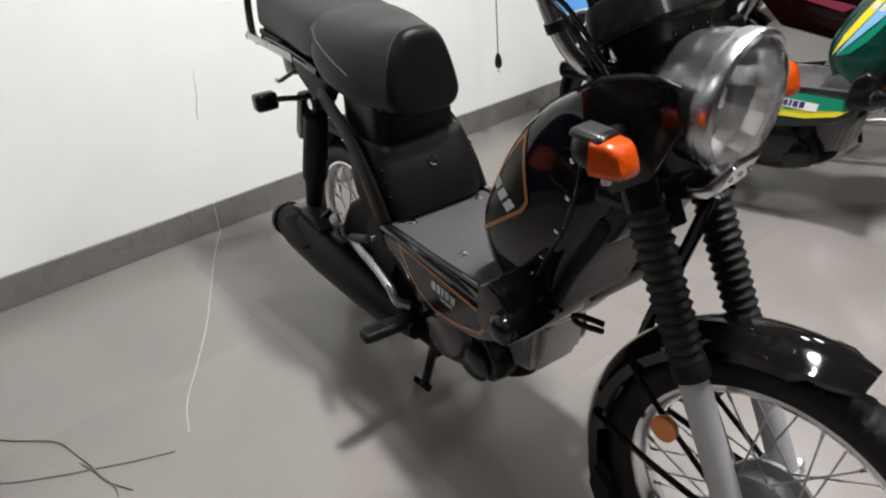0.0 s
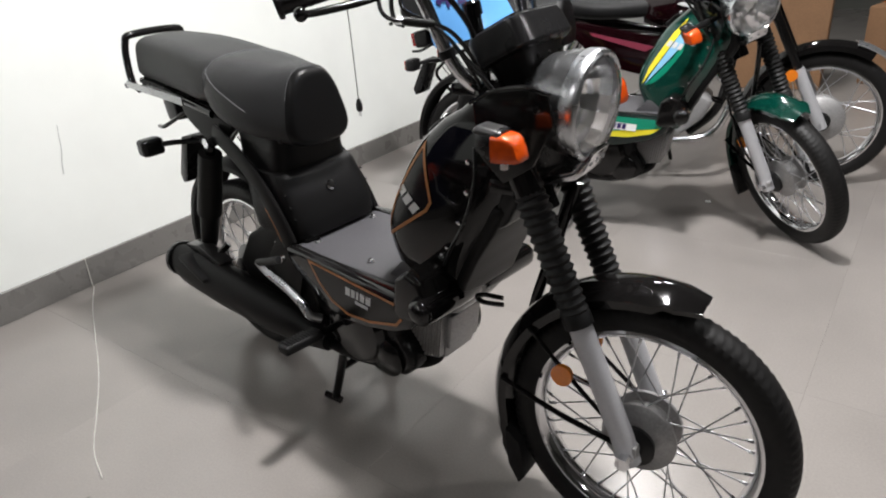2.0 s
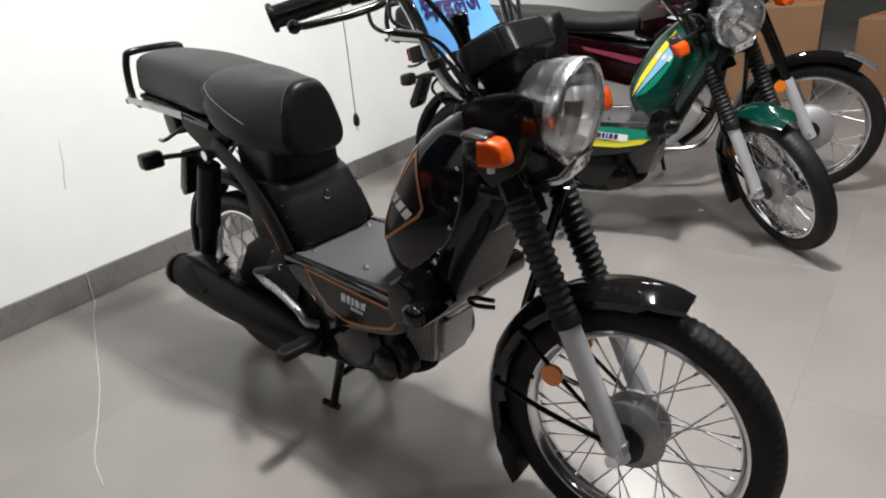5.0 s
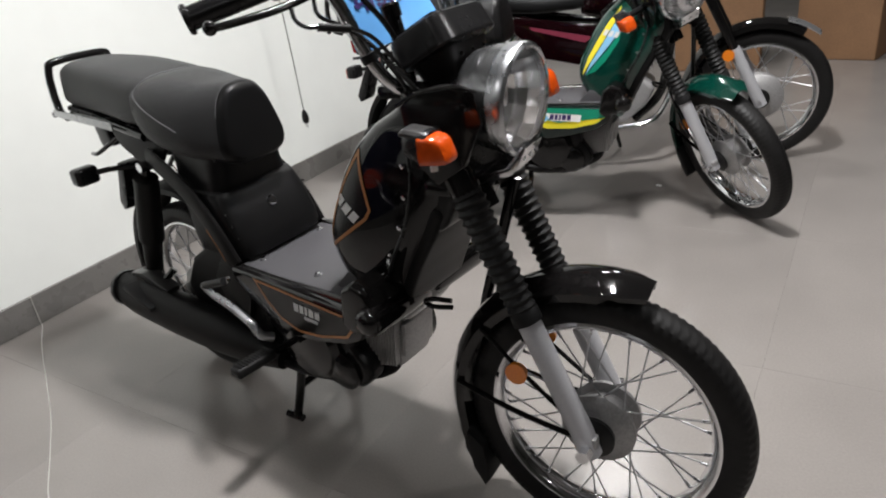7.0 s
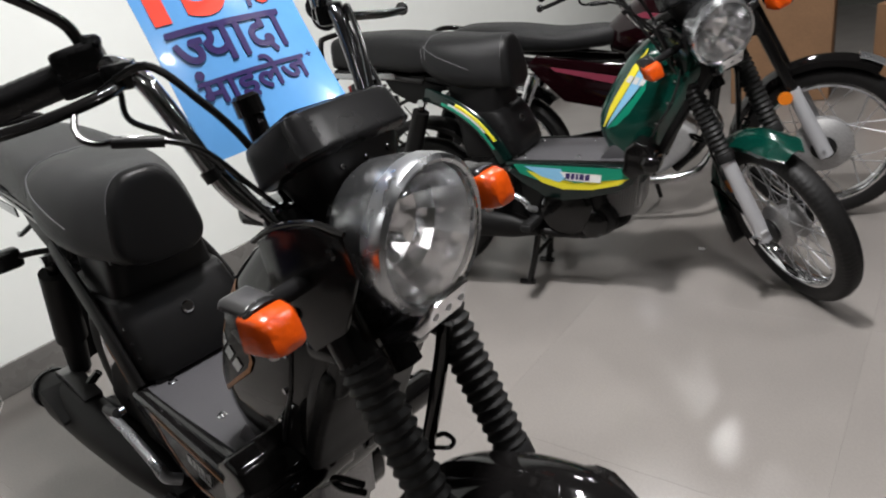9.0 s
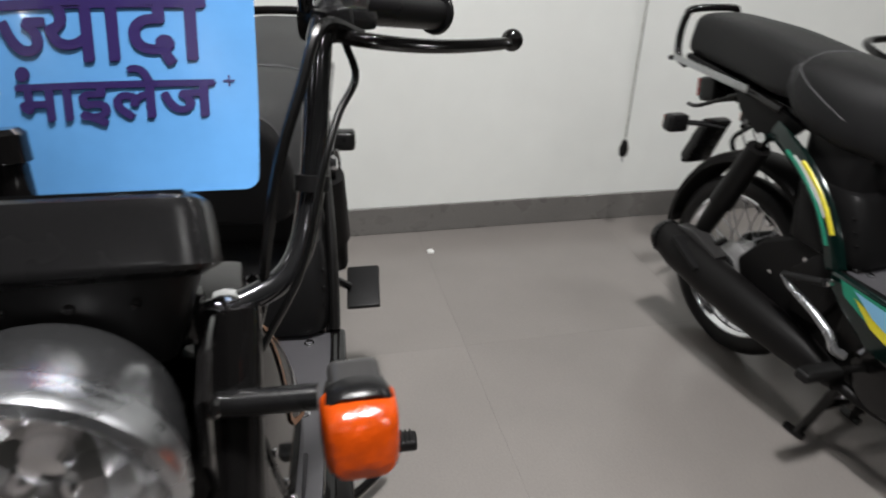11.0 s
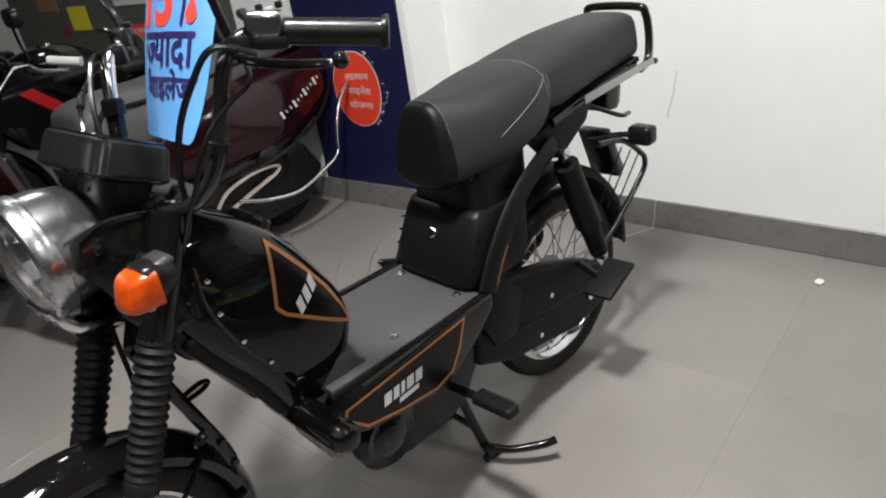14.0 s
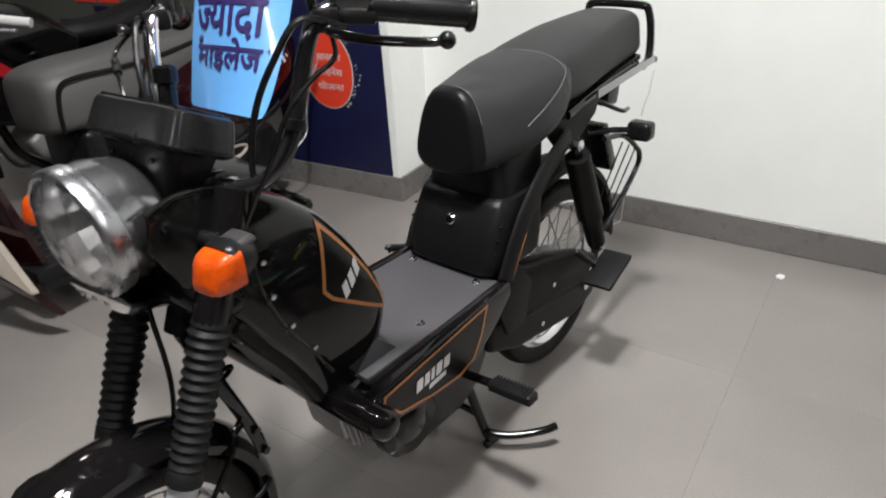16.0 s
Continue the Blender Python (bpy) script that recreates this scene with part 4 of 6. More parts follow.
    # exhaust
    part("exhaust_pipe", tube([(0.372, -0.03, 0.285), (0.362, -0.040, 0.256), (0.32, -0.060, 0.236), (0.24, -0.090, 0.224), (0.16, -0.115, 0.226), (0.05, -0.138, 0.246)], 0.014, 12), "matte_black", t)
    mp = [(0.09, -0.138, 0.248), (0.0, -0.143, 0.258), (-0.12, -0.150, 0.270), (-0.30, -0.162, 0.292), (-0.46, -0.174, 0.316), (-0.53, -0.178, 0.330)]
    rad = [0.024, 0.044, 0.055, 0.060, 0.058, 0.048]
    rings = []
    for (x, y, z), r in zip(mp, rad):
        rings.append([(x, y + r * 0.86 * math.cos(w), z + r * math.sin(w)) for w in (2 * math.pi * k / 24 for k in range(24))])
    muffler = part("muffler", ring_loft(rings), "matte_black", t, "black exhaust muffler")
    part("muffler_end", move(lathe([(0.050, -0.012), (0.052, 0.0), (0.046, 0.012), (0.018, 0.014), (0.016, 0.03), (0.012, 0.03)], "x", 24), pose(-0.525, -0.178, 0.330, 0, 8, 180)), "plastic", muffler)
    part("muffler_bracket", prism([(-0.32, 0.36), (-0.43, 0.392), (-0.50, 0.380), (-0.47, 0.340), (-0.34, 0.330)], -0.170, -0.126, 0.006), "dark_grey", t)

    # kick lever, pegs, stand
    part("kick_lever", tube([(0.090, -0.150, 0.322), (0.078, -0.172, 0.338), (0.060, -0.176, 0.366), (0.0, -0.178, 0.396), (-0.060, -0.180, 0.416), (-0.092, -0.182, 0.438)], (0.0115, 0.0085), 12), "satin", t, "chrome kick start lever")
    part("kick_pedal", tube([(-0.092, -0.180, 0.436), (-0.04, -0.188, 0.456), (0.024, -0.192, 0.480)], 0.0095, 12), "rubber", t)
    part("pedal_end", lathe([(0.0, -0.192), (0.0085, -0.190), (0.0085, -0.180), (0.0, -0.178)], "y", 12, (0.027, 0, 0.481)), "chrome", t)
    for y in (-1, 1):
        peg = part("foot_peg", rbox((0.036, 0.108, 0.024), (0.105, y * 0.226, 0.302), 0.008, 3, (y * 4, 0, 0)), "rubber", t, "black rubber foot peg")
        for k in range(11):
            part("peg_rib", rbox((0.032, 0.004, 0.003), (0.105, y * (0.182 + 0.0085 * k), 0.3135 + 0.0006 * k), 0.001, 1), "rubber", peg)
        part("peg_bar", tube([(0.105, y * 0.09, 0.288), (0.105, y * 0.18, 0.297)], 0.010, 10, 1), "tube", peg)
        # rear foot pads
        pad = part("pillion_footrest", rbox((0.125, 0.080, 0.014), (-0.392, y * 0.184, 0.345), 0.006, 2, (y * 4, 22, 0)), "rubber", t, "flat black pillion footrest")
        part("footrest_arm", tube([(-0.36, y * 0.11, 0.39), (-0.38, y * 0.15, 0.355)], 0.010, 8, 1), "tube", pad)
        # stand
        part("stand_leg", tube([(0.055, y * 0.055, 0.225), (0.035, y * 0.078, 0.11), (0.010, y * 0.094, 0.012)], 0.012, 10), "tube", t, "black centre stand leg")
        part("stand_foot", tube([(0.030, y * 0.094, 0.012), (-0.025, y * 0.098, 0.011)], 0.0105, 8, 1), "tube", t)
        # rear shock absorbers
        top, low = Vector((-0.305, y * 0.122, 0.70)), Vector((-0.445, y * 0.124, 0.375))
        shock = part("shock_absorber", tube([low, low + (top - low) * 0.98], 0.012, 12, 1), "tube", t, "black rear shock absorber")
        part("shock_cover", tube([low + (top - low) * 0.34, low + (top - low) * 0.90], (0.034, 0.030), 20, 1), "matte_black", shock)
        part("shock_lower", tube([low + (top - low) * 0.04, low + (top - low) * 0.40], (0.024, 0.028), 18, 1), "matte_black", shock)
        for p in (top, low):
            part("shock_nut", lathe([(0.014, -0.016), (0.014, 0.016), (0.006, 0.018)], "y", 6, p), "chrome", shock)
        # swing arm
        part("swing_arm", tube([(0.0, y * 0.085, 0.33), (-0.18, y * 0.095, 0.31), (-0.415, y * 0.098, 0.275)], 0.017, 10), "matte_black", t)
        part("rear_axle_nut", lathe([(0.014, -0.012), (0.014, 0.012), (0.007, 0.014)], "y", 6, (REAR.x, y * 0.112, REAR.z)), "chrome", t)
        # rear signals
        part("signal_stem", tube([(-0.545, y * 0.03, 0.645), (-0.585, y * 0.085, 0.650), (-0.612, y * 0.118, 0.648)], 0.008, 8), "plastic", t)
        sg = part("rear_turn_signal", rbox((0.046, 0.066, 0.050), (-0.626, y * 0.140, 0.646), 0.014, 3), "plastic", t, "black rear turn signal")
        part("amber_lens", rbox((0.010, 0.054, 0.038), (-0.6475, y * 0.140, 0.646), 0.004, 2), "orange", sg)
    part("stand_tang", tube([(0.030, 0.085, 0.055), (0.0, 0.145, 0.05), (-0.055, 0.205, 0.058), (-0.085, 0.225, 0.062)], 0.010, 10), "tube", t, "black stand tread bar")
    part("stand_cross", tube([(0.035, -0.078, 0.11), (0.035, 0.078, 0.11)], 0.010, 8, 1), "tube", t)
    part("chain_case", prism([(0.02, 0.475), (-0.10, 0.465), (-0.26, 0.425), (-0.40, 0.372), (-0.48, 0.33), (-0.50, 0.28), (-0.475, 0.205), (-0.36, 0.186), (-0.10, 0.235), (0.02, 0.29)], 0.062, 0.108, 0.016, 3), "matte_black", t, "black chain case")
    for x, z in ((-0.02, 0.40), (-0.25, 0.345), (-0.44, 0.30), (-0.2, 0.255)):
        part("case_bolt", lathe([(0.007, 0.105), (0.007, 0.112), (0.0, 0.113)], "y", 8, (x, 0, z)), "chrome", t)

    # rear mudguard, lamp, plate holder
    rings = []
    for k in range(27):
        w = radians(38 + k / 26 * 144)
        ring = []
        for r, y in ((0.284, -0.056), (0.300, -0.056), (0.312, -0.035), (0.315, 0), (0.312, 0.035), (0.300, 0.056), (0.284, 0.056), (0.296, 0.050), (0.306, 0.03), (0.309, 0), (0.306, -0.03), (0.296, -0.050)):
            ring.append((REAR.x + 0.02 + r * math.cos(w), y, REAR.z + 0.03 + r * math.sin(w)))
        rings.append(ring)
    part("rear_mudguard", ring_loft(rings), "matte_black", t, "black rear mudguard")
    lampb = part("tail_lamp", rbox((0.075, 0.105, 0.070), (-0.63, 0, 0.735), 0.014, 3, (0, -8, 0)), "plastic", t, "tail lamp in a black housing")
    part("red_lens", rbox((0.022, 0.090, 0.056), (-0.672, 0, 0.732), 0.008, 2, (0, -8, 0)), "red_lens", lampb, "red lens")
    part("plate_holder", prism([(-0.600, 0.645), (-0.632, 0.650), (-0.700, 0.520), (-0.690, 0.492), (-0.662, 0.500)], -0.042, 0.042, 0.006), "plastic", t)
    part("tail_bracket", tube([(-0.50, -0.05, 0.755), (-0.60, -0.09, 0.70), (-0.655, -0.085, 0.69)], 0.006, 8), "tube", t)
    part("tail_bracket", tube([(-0.50, 0.05, 0.755), (-0.60, 0.09, 0.70), (-0.655, 0.085, 0.69)], 0.006, 8), "tube", t)
    # skirt guard on the left
    guard = part("skirt_guard", tube([(-0.46, 0.118, 0.668), (-0.56, 0.122, 0.648), (-0.645, 0.124, 0.590), (-0.668, 0.124, 0.560), (-0.655, 0.124, 0.528), (-0.565, 0.120, 0.452), (-0.48, 0.114, 0.392)], 0.0075, 10), "tube", t, "black tubular skirt guard")
    for k in range(3):
        part("guard_wire", tube([(-0.640 + 0.042 * k, 0.123, 0.592 + 0.020 * k), (-0.520 + 0.030 * k, 0.119, 0.462 + 0.024 * k)], 0.0022, 6, 1), "tube", guard)
    return t


# ---- liveries ----
TANK_DECAL = dense([(0.436, 0.797), (0.412, 0.766), (0.382, 0.724), (0.351, 0.674), (0.329, 0.622), (0.317, 0.578), (0.446, 0.664), (0.460, 0.684)])
PANEL_DECAL = dense([(0.102, 0.482), (0.25, 0.476), (0.412, 0.470), (0.416, 0.455), (0.376, 0.416), (0.29, 0.394), (0.20, 0.380), (0.152, 0.390), (0.124, 0.428)])
# slanted blocks in place of the maker's and the model's marks
MARK_SHORT = [(0, 0, 0.7, 1), (0.95, 0, 0.7, 1), (1.9, 0, 0.7, 1)]
MARK_LONG = [(0, 0, 0.75, 1), (0.95, 0, 0.6, 1), (1.75, 0, 0.4, 1), (2.35, 0, 0.75, 1), (3.3, 0, 0.75, 1), (1.6, -0.62, 2.1, 0.42)]


def panel_side(x, z):
    return 0.158 + 0.016 * (x - 0.1) / 0.32


def black_tank(tank, y):
    part("tank_decal", skin(TANK_DECAL, tank_side, 0.0012, 0, y), "decal_dark", tank, "dark decal with a bronze border")
    part("decal_border", skin(TANK_DECAL, tank_side, 0.0022, 0.0065, y), "bronze", tank)
    o, u, v = ((0.360, 0.690), (0.80, -0.60), (0.60, 0.80)) if y < 0 else ((0.418, 0.652), (-0.70, 0.55), (0.30, 0.95))
    strokes("tank_mark", "white_mark", tank, MARK_SHORT, tank_side, 0.0028, y, o, u, v, 0.024)


PANEL_DECAL_RIGHT = dense([(0.102, 0.480), (0.25, 0.474), (0.412, 0.468), (0.415, 0.456), (0.388, 0.426), (0.30, 0.400), (0.225, 0.390), (0.168, 0.406), (0.130, 0.438)])


def black_panel(side, y):
    outline = PANEL_DECAL if y > 0 else PANEL_DECAL_RIGHT
    part("panel_decal", skin(outline, panel_side, 0.0012, 0, y), "decal_dark", side, "dark decal with a bronze border")
    part("decal_border", skin(outline, panel_side, 0.0022, 0.006, y), "bronze", side)
    if y < 0:
        o, u, v = (0.225, 0.440), (1.0, -0.02), (0.0, 1.0)
    else:
        o, u, v = (0.335, 0.425), (-1.0, 0.02), (0.0, 1.0)
    strokes("panel_mark", "white_mark" if y > 0 else "satin", side, MARK_LONG, panel_side, 0.0028, y, o, u, v, 0.025 if y > 0 else 0.021)


BLACK = {"guard": "gloss", "guard_label": "glossy black front mudguard", "tank_label": "glossy black tank with a bronze-edged decal", "panel_label": "black side panel with a bronze-edged decal",
         "panel_paint": "gloss", "seat": "seat", "beam_paint": "matte_black", "beam": (("bronze", 0.0016, -0.014, 2, 12),), "beam_label": "glossy black frame member beside the storage box",
         "visor": "dark_grey", "bar_roll": 6.0, "lamp_shift": -0.026, "bar_shift": 0.022, "tank": black_tank, "panel": black_panel}


def green_tank(tank, y):
    part("yellow_stripe", skin(dense([(0.470, 0.815), (0.425, 0.765), (0.385, 0.705), (0.352, 0.650), (0.326, 0.585), (0.352, 0.622), (0.400, 0.692), (0.462, 0.785)]), tank_side, 0.0016, 0, y), "yellow", tank, "yellow stripe")
    part("blue_stripe", skin(dense([(0.462, 0.782), (0.405, 0.695), (0.360, 0.628), (0.338, 0.588), (0.385, 0.640), (0.430, 0.690), (0.475, 0.745)]), tank_side, 0.0014, 0, y), "skyblue", tank, "light blue stripe")
    part("green_field", skin(dense([(0.340, 0.586), (0.385, 0.634), (0.428, 0.680), (0.470, 0.735), (0.462, 0.700), (0.415, 0.635), (0.375, 0.598)]), tank_side, 0.0012, 0, y), "green_bright", tank, "bright green field")
    o, u, v = ((0.405, 0.725), (0.9, -0.25), (0.3, 0.9)) if y < 0 else ((0.475, 0.715), (-0.9, 0.1), (-0.3, 0.9))
    strokes("tank_mark", "white_mark", tank, MARK_SHORT, tank_side, 0.0030, y, o, u, v, 0.022)


def green_panel(side, y):
    part("green_field", skin(dense([(0.03, 0.486), (0.25, 0.482), (0.436, 0.476), (0.440, 0.462), (0.39, 0.424), (0.30, 0.410), (0.12, 0.43), (0.05, 0.455)]), panel_side, 0.0012, 0, y), "green_bright", side, "bright green field")
    part("yellow_stripe", skin(dense([(0.075, 0.466), (0.13, 0.442), (0.22, 0.420), (0.30, 0.420), (0.42, 0.446), (0.385, 0.424), (0.30, 0.406), (0.20, 0.404), (0.13, 0.424)]), panel_side, 0.0018, 0, y), "yellow", side, "yellow stripe")
    part("blue_stripe", skin(dense([(0.07, 0.480), (0.20, 0.474), (0.215, 0.445), (0.19, 0.428), (0.13, 0.446)]), panel_side, 0.0022, 0, y), "skyblue", side, "light blue stripe")
    part("white_field", skin(dense([(0.195, 0.464), (0.335, 0.456), (0.330, 0.430), (0.215, 0.436)]), panel_side, 0.0025, 0, y), "white", side)
    o, u, v = ((0.212, 0.445), (1.0, -0.04), (0.0, 1.0)) if y < 0 else ((0.325, 0.438), (-1.0, 0.04), (0.0, 1.0))
    strokes("panel_mark", "navy_print", side, MARK_LONG[:5], panel_side, 0.0032, y, (o[0], o[1] - 0.005), u, v, 0.020)


GREEN = {"guard": "green", "guard_label": "glossy green front mudguard", "tank_label": "dark green tank with yellow and blue stripes", "panel_label": "green side panel with a yellow stripe",
         "panel_paint": "dark_green", "seat": "seat_black", "beam_paint": "dark_green", "beam": (("yellow", 0.0040, 0.008, 8, 26), ("white_mark", 0.0030, 0.0, 12, 28), ("green_bright", 0.0040, -0.008, 6, 30)), "beam_label": "dark frame member with yellow and white stripes",
         "visor": "plastic", "bar_roll": 0.0, "lamp_shift": 0.0, "bar_shift": 0.0, "tank": green_tank, "panel": green_panel}

moped(pose(0, 0, 0), "gloss", "glossy black moped on its centre stand, amber signals, round headlamp", 9.0, BLACK)
moped(pose(-0.183, 1.369, 0, 0, 0, 12.5), "green", "green moped with yellow and blue stripes, parked beside a black one", -51.0, GREEN)

# ---- the blue sheet on the handlebar ----


def glyph_mesh(text, bold=0.0):
    """A run of letters as a bmesh in the font's own units, its left end at x = 0."""
    cu = bpy.data.curves.new("lettering", "FONT")
    cu.body, cu.size, cu.offset, cu.extrude = text, 1.0, bold, 0.0
    ob = bpy.data.objects.new("lettering", cu)
    me = bpy.data.meshes.new_from_object(ob)
    bpy.data.objects.remove(ob)
    bm = bmesh.new()
    bm.from_mesh(me)
    left = min(v.co.x for v in bm.verts)
    return move(bm, Matrix.Translation((-left, 0, 0)))


def width_of(bm):
    return max(v.co.x for v in bm.verts) - min(v.co.x for v in bm.verts)


def joined(runs):
    """One bmesh out of several, each moved by its offset."""
    out = bmesh.new()
    for bm, dx, dy, dz in runs:
        me = bpy.data.meshes.new("lettering")
        move(bm, Matrix.Translation((dx, dy, dz))).to_mesh(me)
        out.from_mesh(me)
        bpy.data.meshes.remove(me)
    return out


def conjunct(first, rest, keep, dot):
    """A letter that has lost its upright, run on into the rest, with a dot below it."""
    bm = glyph_mesh(first)
    cut = width_of(bm) * keep
    bmesh.ops.bisect_plane(bm, geom=bm.verts[:] + bm.edges[:] + bm.faces[:], plane_co=(cut, 0, 0), plane_no=(1, 0, 0), clear_outer=True)
    runs = [(bm, 0, 0, 0), (glyph_mesh(rest), cut - 0.02, 0, 0)]
    if dot:
        spot = bmesh.new()
        bmesh.ops.create_circle(spot, cap_ends=True, segments=20, radius=0.062)
        runs.append((spot, cut * 0.42, -0.115, 0))
    return joined(runs)


def lettering(name, bm, parent, material, at):
    me = bpy.data.meshes.new(name)
    bm.to_mesh(me)
    bm.free()
    me.materials.append(M[material])
    out = new(name, me)
    out.parent = parent
    out.matrix_basis = at
    return out


def blue_sheet():
    foot_r, foot_l = Vector((0.490, -0.099, 0.963)), Vector((0.513, 0.114, 0.978))
    across = (foot_l - foot_r).normalized()
    up = Vector((-0.325, 0.03, 0.945))
    up = (up - across * up.dot(across)).normalized()
    out = across.cross(up)
    m = Matrix((across, up, out)).transposed().to_4x4()
    m.translation = foot_r
    t = thing("notice_sheet", "light blue laminated notice with red and navy lettering on the handlebar", "notice", m)
    W, H = 0.213, 0.300
    bm = bmesh.new()

    def bend(u, v):
        """How far the sheet stands out; its upper left corner leans back to the bar."""
        twist = 0.040 * max(u, 0.0) ** 1.6 * (1 - math.exp(-3.4 * max(v, 0.0)))
        return 0.006 * math.sin(math.pi * u) + 0.008 * math.sin(v * 2.6 + 0.4) - 0.004 - twist

    r = 0.010
    outline = []
    for cx, cy, a0 in ((W - r, r, -90), (W - r, H - r, 0), (r, H - r, 90), (r, r, 180)):
        outline += [(cx + r * math.cos(radians(a0 + 15 * k)), cy + r * math.sin(radians(a0 + 15 * k))) for k in range(7)]
    dense_edge = []
    for (x0, y0), (x1, y1) in zip(outline, outline[1:] + outline[:1]):
        n = max(1, int(math.hypot(x1 - x0, y1 - y0) / 0.02))
        dense_edge += [(x0 + (x1 - x0) * k / n, y0 + (y1 - y0) * k / n) for k in range(n)]
    cx, cy = W / 2, H / 2
    for side in (0, -0.0006):
        rings = []
        for k in (1.0, 0.85, 0.7, 0.55, 0.4, 0.25, 0.1):
            rings.append([bm.verts.new((cx + (x - cx) * k, cy + (y - cy) * k, bend((cx + (x - cx) * k) / W, (cy + (y - cy) * k) / H) + side)) for x, y in dense_edge])
        for a, b in zip(rings, rings[1:]):
            for i in range(len(a)):
                bm.faces.new((a[i], a[(i + 1) % len(a)], b[(i + 1) % len(a)], b[i]))
        bm.faces.new(rings[-1])
        if side == 0:
            edge = rings[0]
        else:
            for i in range(len(edge)):
                bm.faces.new((edge[i], edge[(i + 1) % len(edge)], rings[0][(i + 1) % len(edge)], rings[0][i]))
    part("sheet", bm, "blue_sheet", t, "bent blue laminated sheet")

    def line(runs, name, material, x0, y0, height, width, weight=0.0):
        """Lettering laid on the bent sheet: left end, foot, height and width; weight thickens the strokes."""
        bm = joined(runs)
        xs, ys = [v.co.x for v in bm.verts], [v.co.y for v in bm.verts]
        left, foot, k, j = min(xs), min(ys), width / (max(xs) - min(xs)), height / (max(ys) - min(ys))
        for v in bm.verts:
            v.co.x, v.co.y = (v.co.x - left) * k + x0, (v.co.y - foot) * j + y0
        if weight:
            me = bpy.data.meshes.new("lettering")
            bm.to_mesh(me)
            bm.free()
            bm = bmesh.new()
            for i, (dx, dy) in enumerate(((0, 0), (1, 0), (-1, 0), (0, 0.9), (0, -0.9), (0.7, 0.7), (-0.7, -0.7))):
                first = len(bm.verts)
                bm.from_mesh(me)
                bm.verts.ensure_lookup_table()
                for v in bm.verts[first:]:
                    v.co += Vector((dx * weight, dy * weight, 0.00010 * i))
        for v in bm.verts:
            v.co.z += bend(v.co.x / W, v.co.y / H) + 0.0009
        return lettering(name, bm, t, material, Matrix.Identity(4))

    line([(glyph_mesh("15", 0.035), 0, 0, 0)], "red_lettering", "red_print", 0.014, 0.162, 0.086, 0.100)

    def drop(x, y, r, tall):
        """A red drop with its point up, half of the per cent sign."""
        bm = bmesh.new()
        rim = [(x + r * math.cos(radians(a)), y + r * math.sin(radians(a))) for a in range(150, 391, 12)] + [(x + 0.3 * r, y + tall)]
        bm.faces.new([bm.verts.new((px, py, bend(px / W, py / H) + 0.0012)) for px, py in rim])
        part("red_drop", bm, "red_print", t, "", False)

    drop(0.130, 0.222, 0.0125, 0.024)
    drop(0.163, 0.178, 0.0130, 0.026)
    bm = bmesh.new()
    bm.faces.new([bm.verts.new((x, y, bend(x / W, y / H) + 0.0016)) for x, y in ((0.138, 0.163), (0.1445, 0.163), (0.156, 0.240), (0.1495, 0.240))])
    part("navy_stroke", bm, "navy_print", t, "", False)
    line([(conjunct("ज", "यादा", 0.66, True), 0, 0, 0)], "navy_lettering", "navy_print", 0.019, 0.093, 0.060, 0.157, 0.0015)
    line([(glyph_mesh("माइलेज"), 0, 0, 0)], "navy_lettering", "navy_print", 0.028, 0.056, 0.045, 0.152, 0.0014)
    line([(glyph_mesh("+"), 0, 0, 0)], "navy_lettering", "navy_print", 0.187, 0.084, 0.009, 0.009)


blue_sheet()

# ---- on the walls ----


def wall_banner():
    t = thing("wall_banner", "dark navy banner with a round red badge on the wall", "banner", pier_pose(-1.205, 0, 0.1735))
    part("banner_sheet", rbox((0.003, 0.62, 1.75), (0.0015, -0.31, 0.118 + 0.875), 0), "banner", t, smooth=False)
    c = (-0.300, 0.572)
    bm = bmesh.new()
    bm.faces.new([bm.verts.new((0.005, c[0] + p[0], c[1] + p[1])) for p in squircle(0, 0, 0.142, 0.172, 2.1, 40)])
    part("badge_rim", bm, "white_mark", t, "pale rim", False)
    bm = bmesh.new()
    bm.faces.new([bm.verts.new((0.007, c[0] + p[0], c[1] + p[1])) for p in squircle(0, 0, 0.137, 0.167, 2.1, 40)])
    part("badge", bm, "badge", t, "red badge", False)
    for k, word in enumerate(("योजना", "फाइनेंस", "आसान")):
        ob = lettering("badge_lettering", glyph_mesh(word, 0.004), t, "white_mark", pose(0.009, c[0] - 0.060, c[1] - 0.085 + 0.065 * k, 90, 0, 90))
        xs = [v.co.x for v in ob.data.vertices]
        f = 0.145 / (max(xs) - min(xs))
        for v in ob.data.vertices:
            v.co.x *= f
            v.co.y *= 0.042
    rng = random.Random(4)
    for k in range(26):
        a = rng.uniform(-1.0, 1.3)
        y, z = c[0] + (0.145 + rng.uniform(0.006, 0.035)) * math.cos(a), c[1] + (0.170 + rng.uniform(0.0, 0.02)) * math.sin(a)
        part("badge_dot", lathe([(rng.uniform(0.002, 0.005), 0.003), (0.0, 0.0045)], "x", 8, (0.001, y, z)), "white_mark", t)
    return t


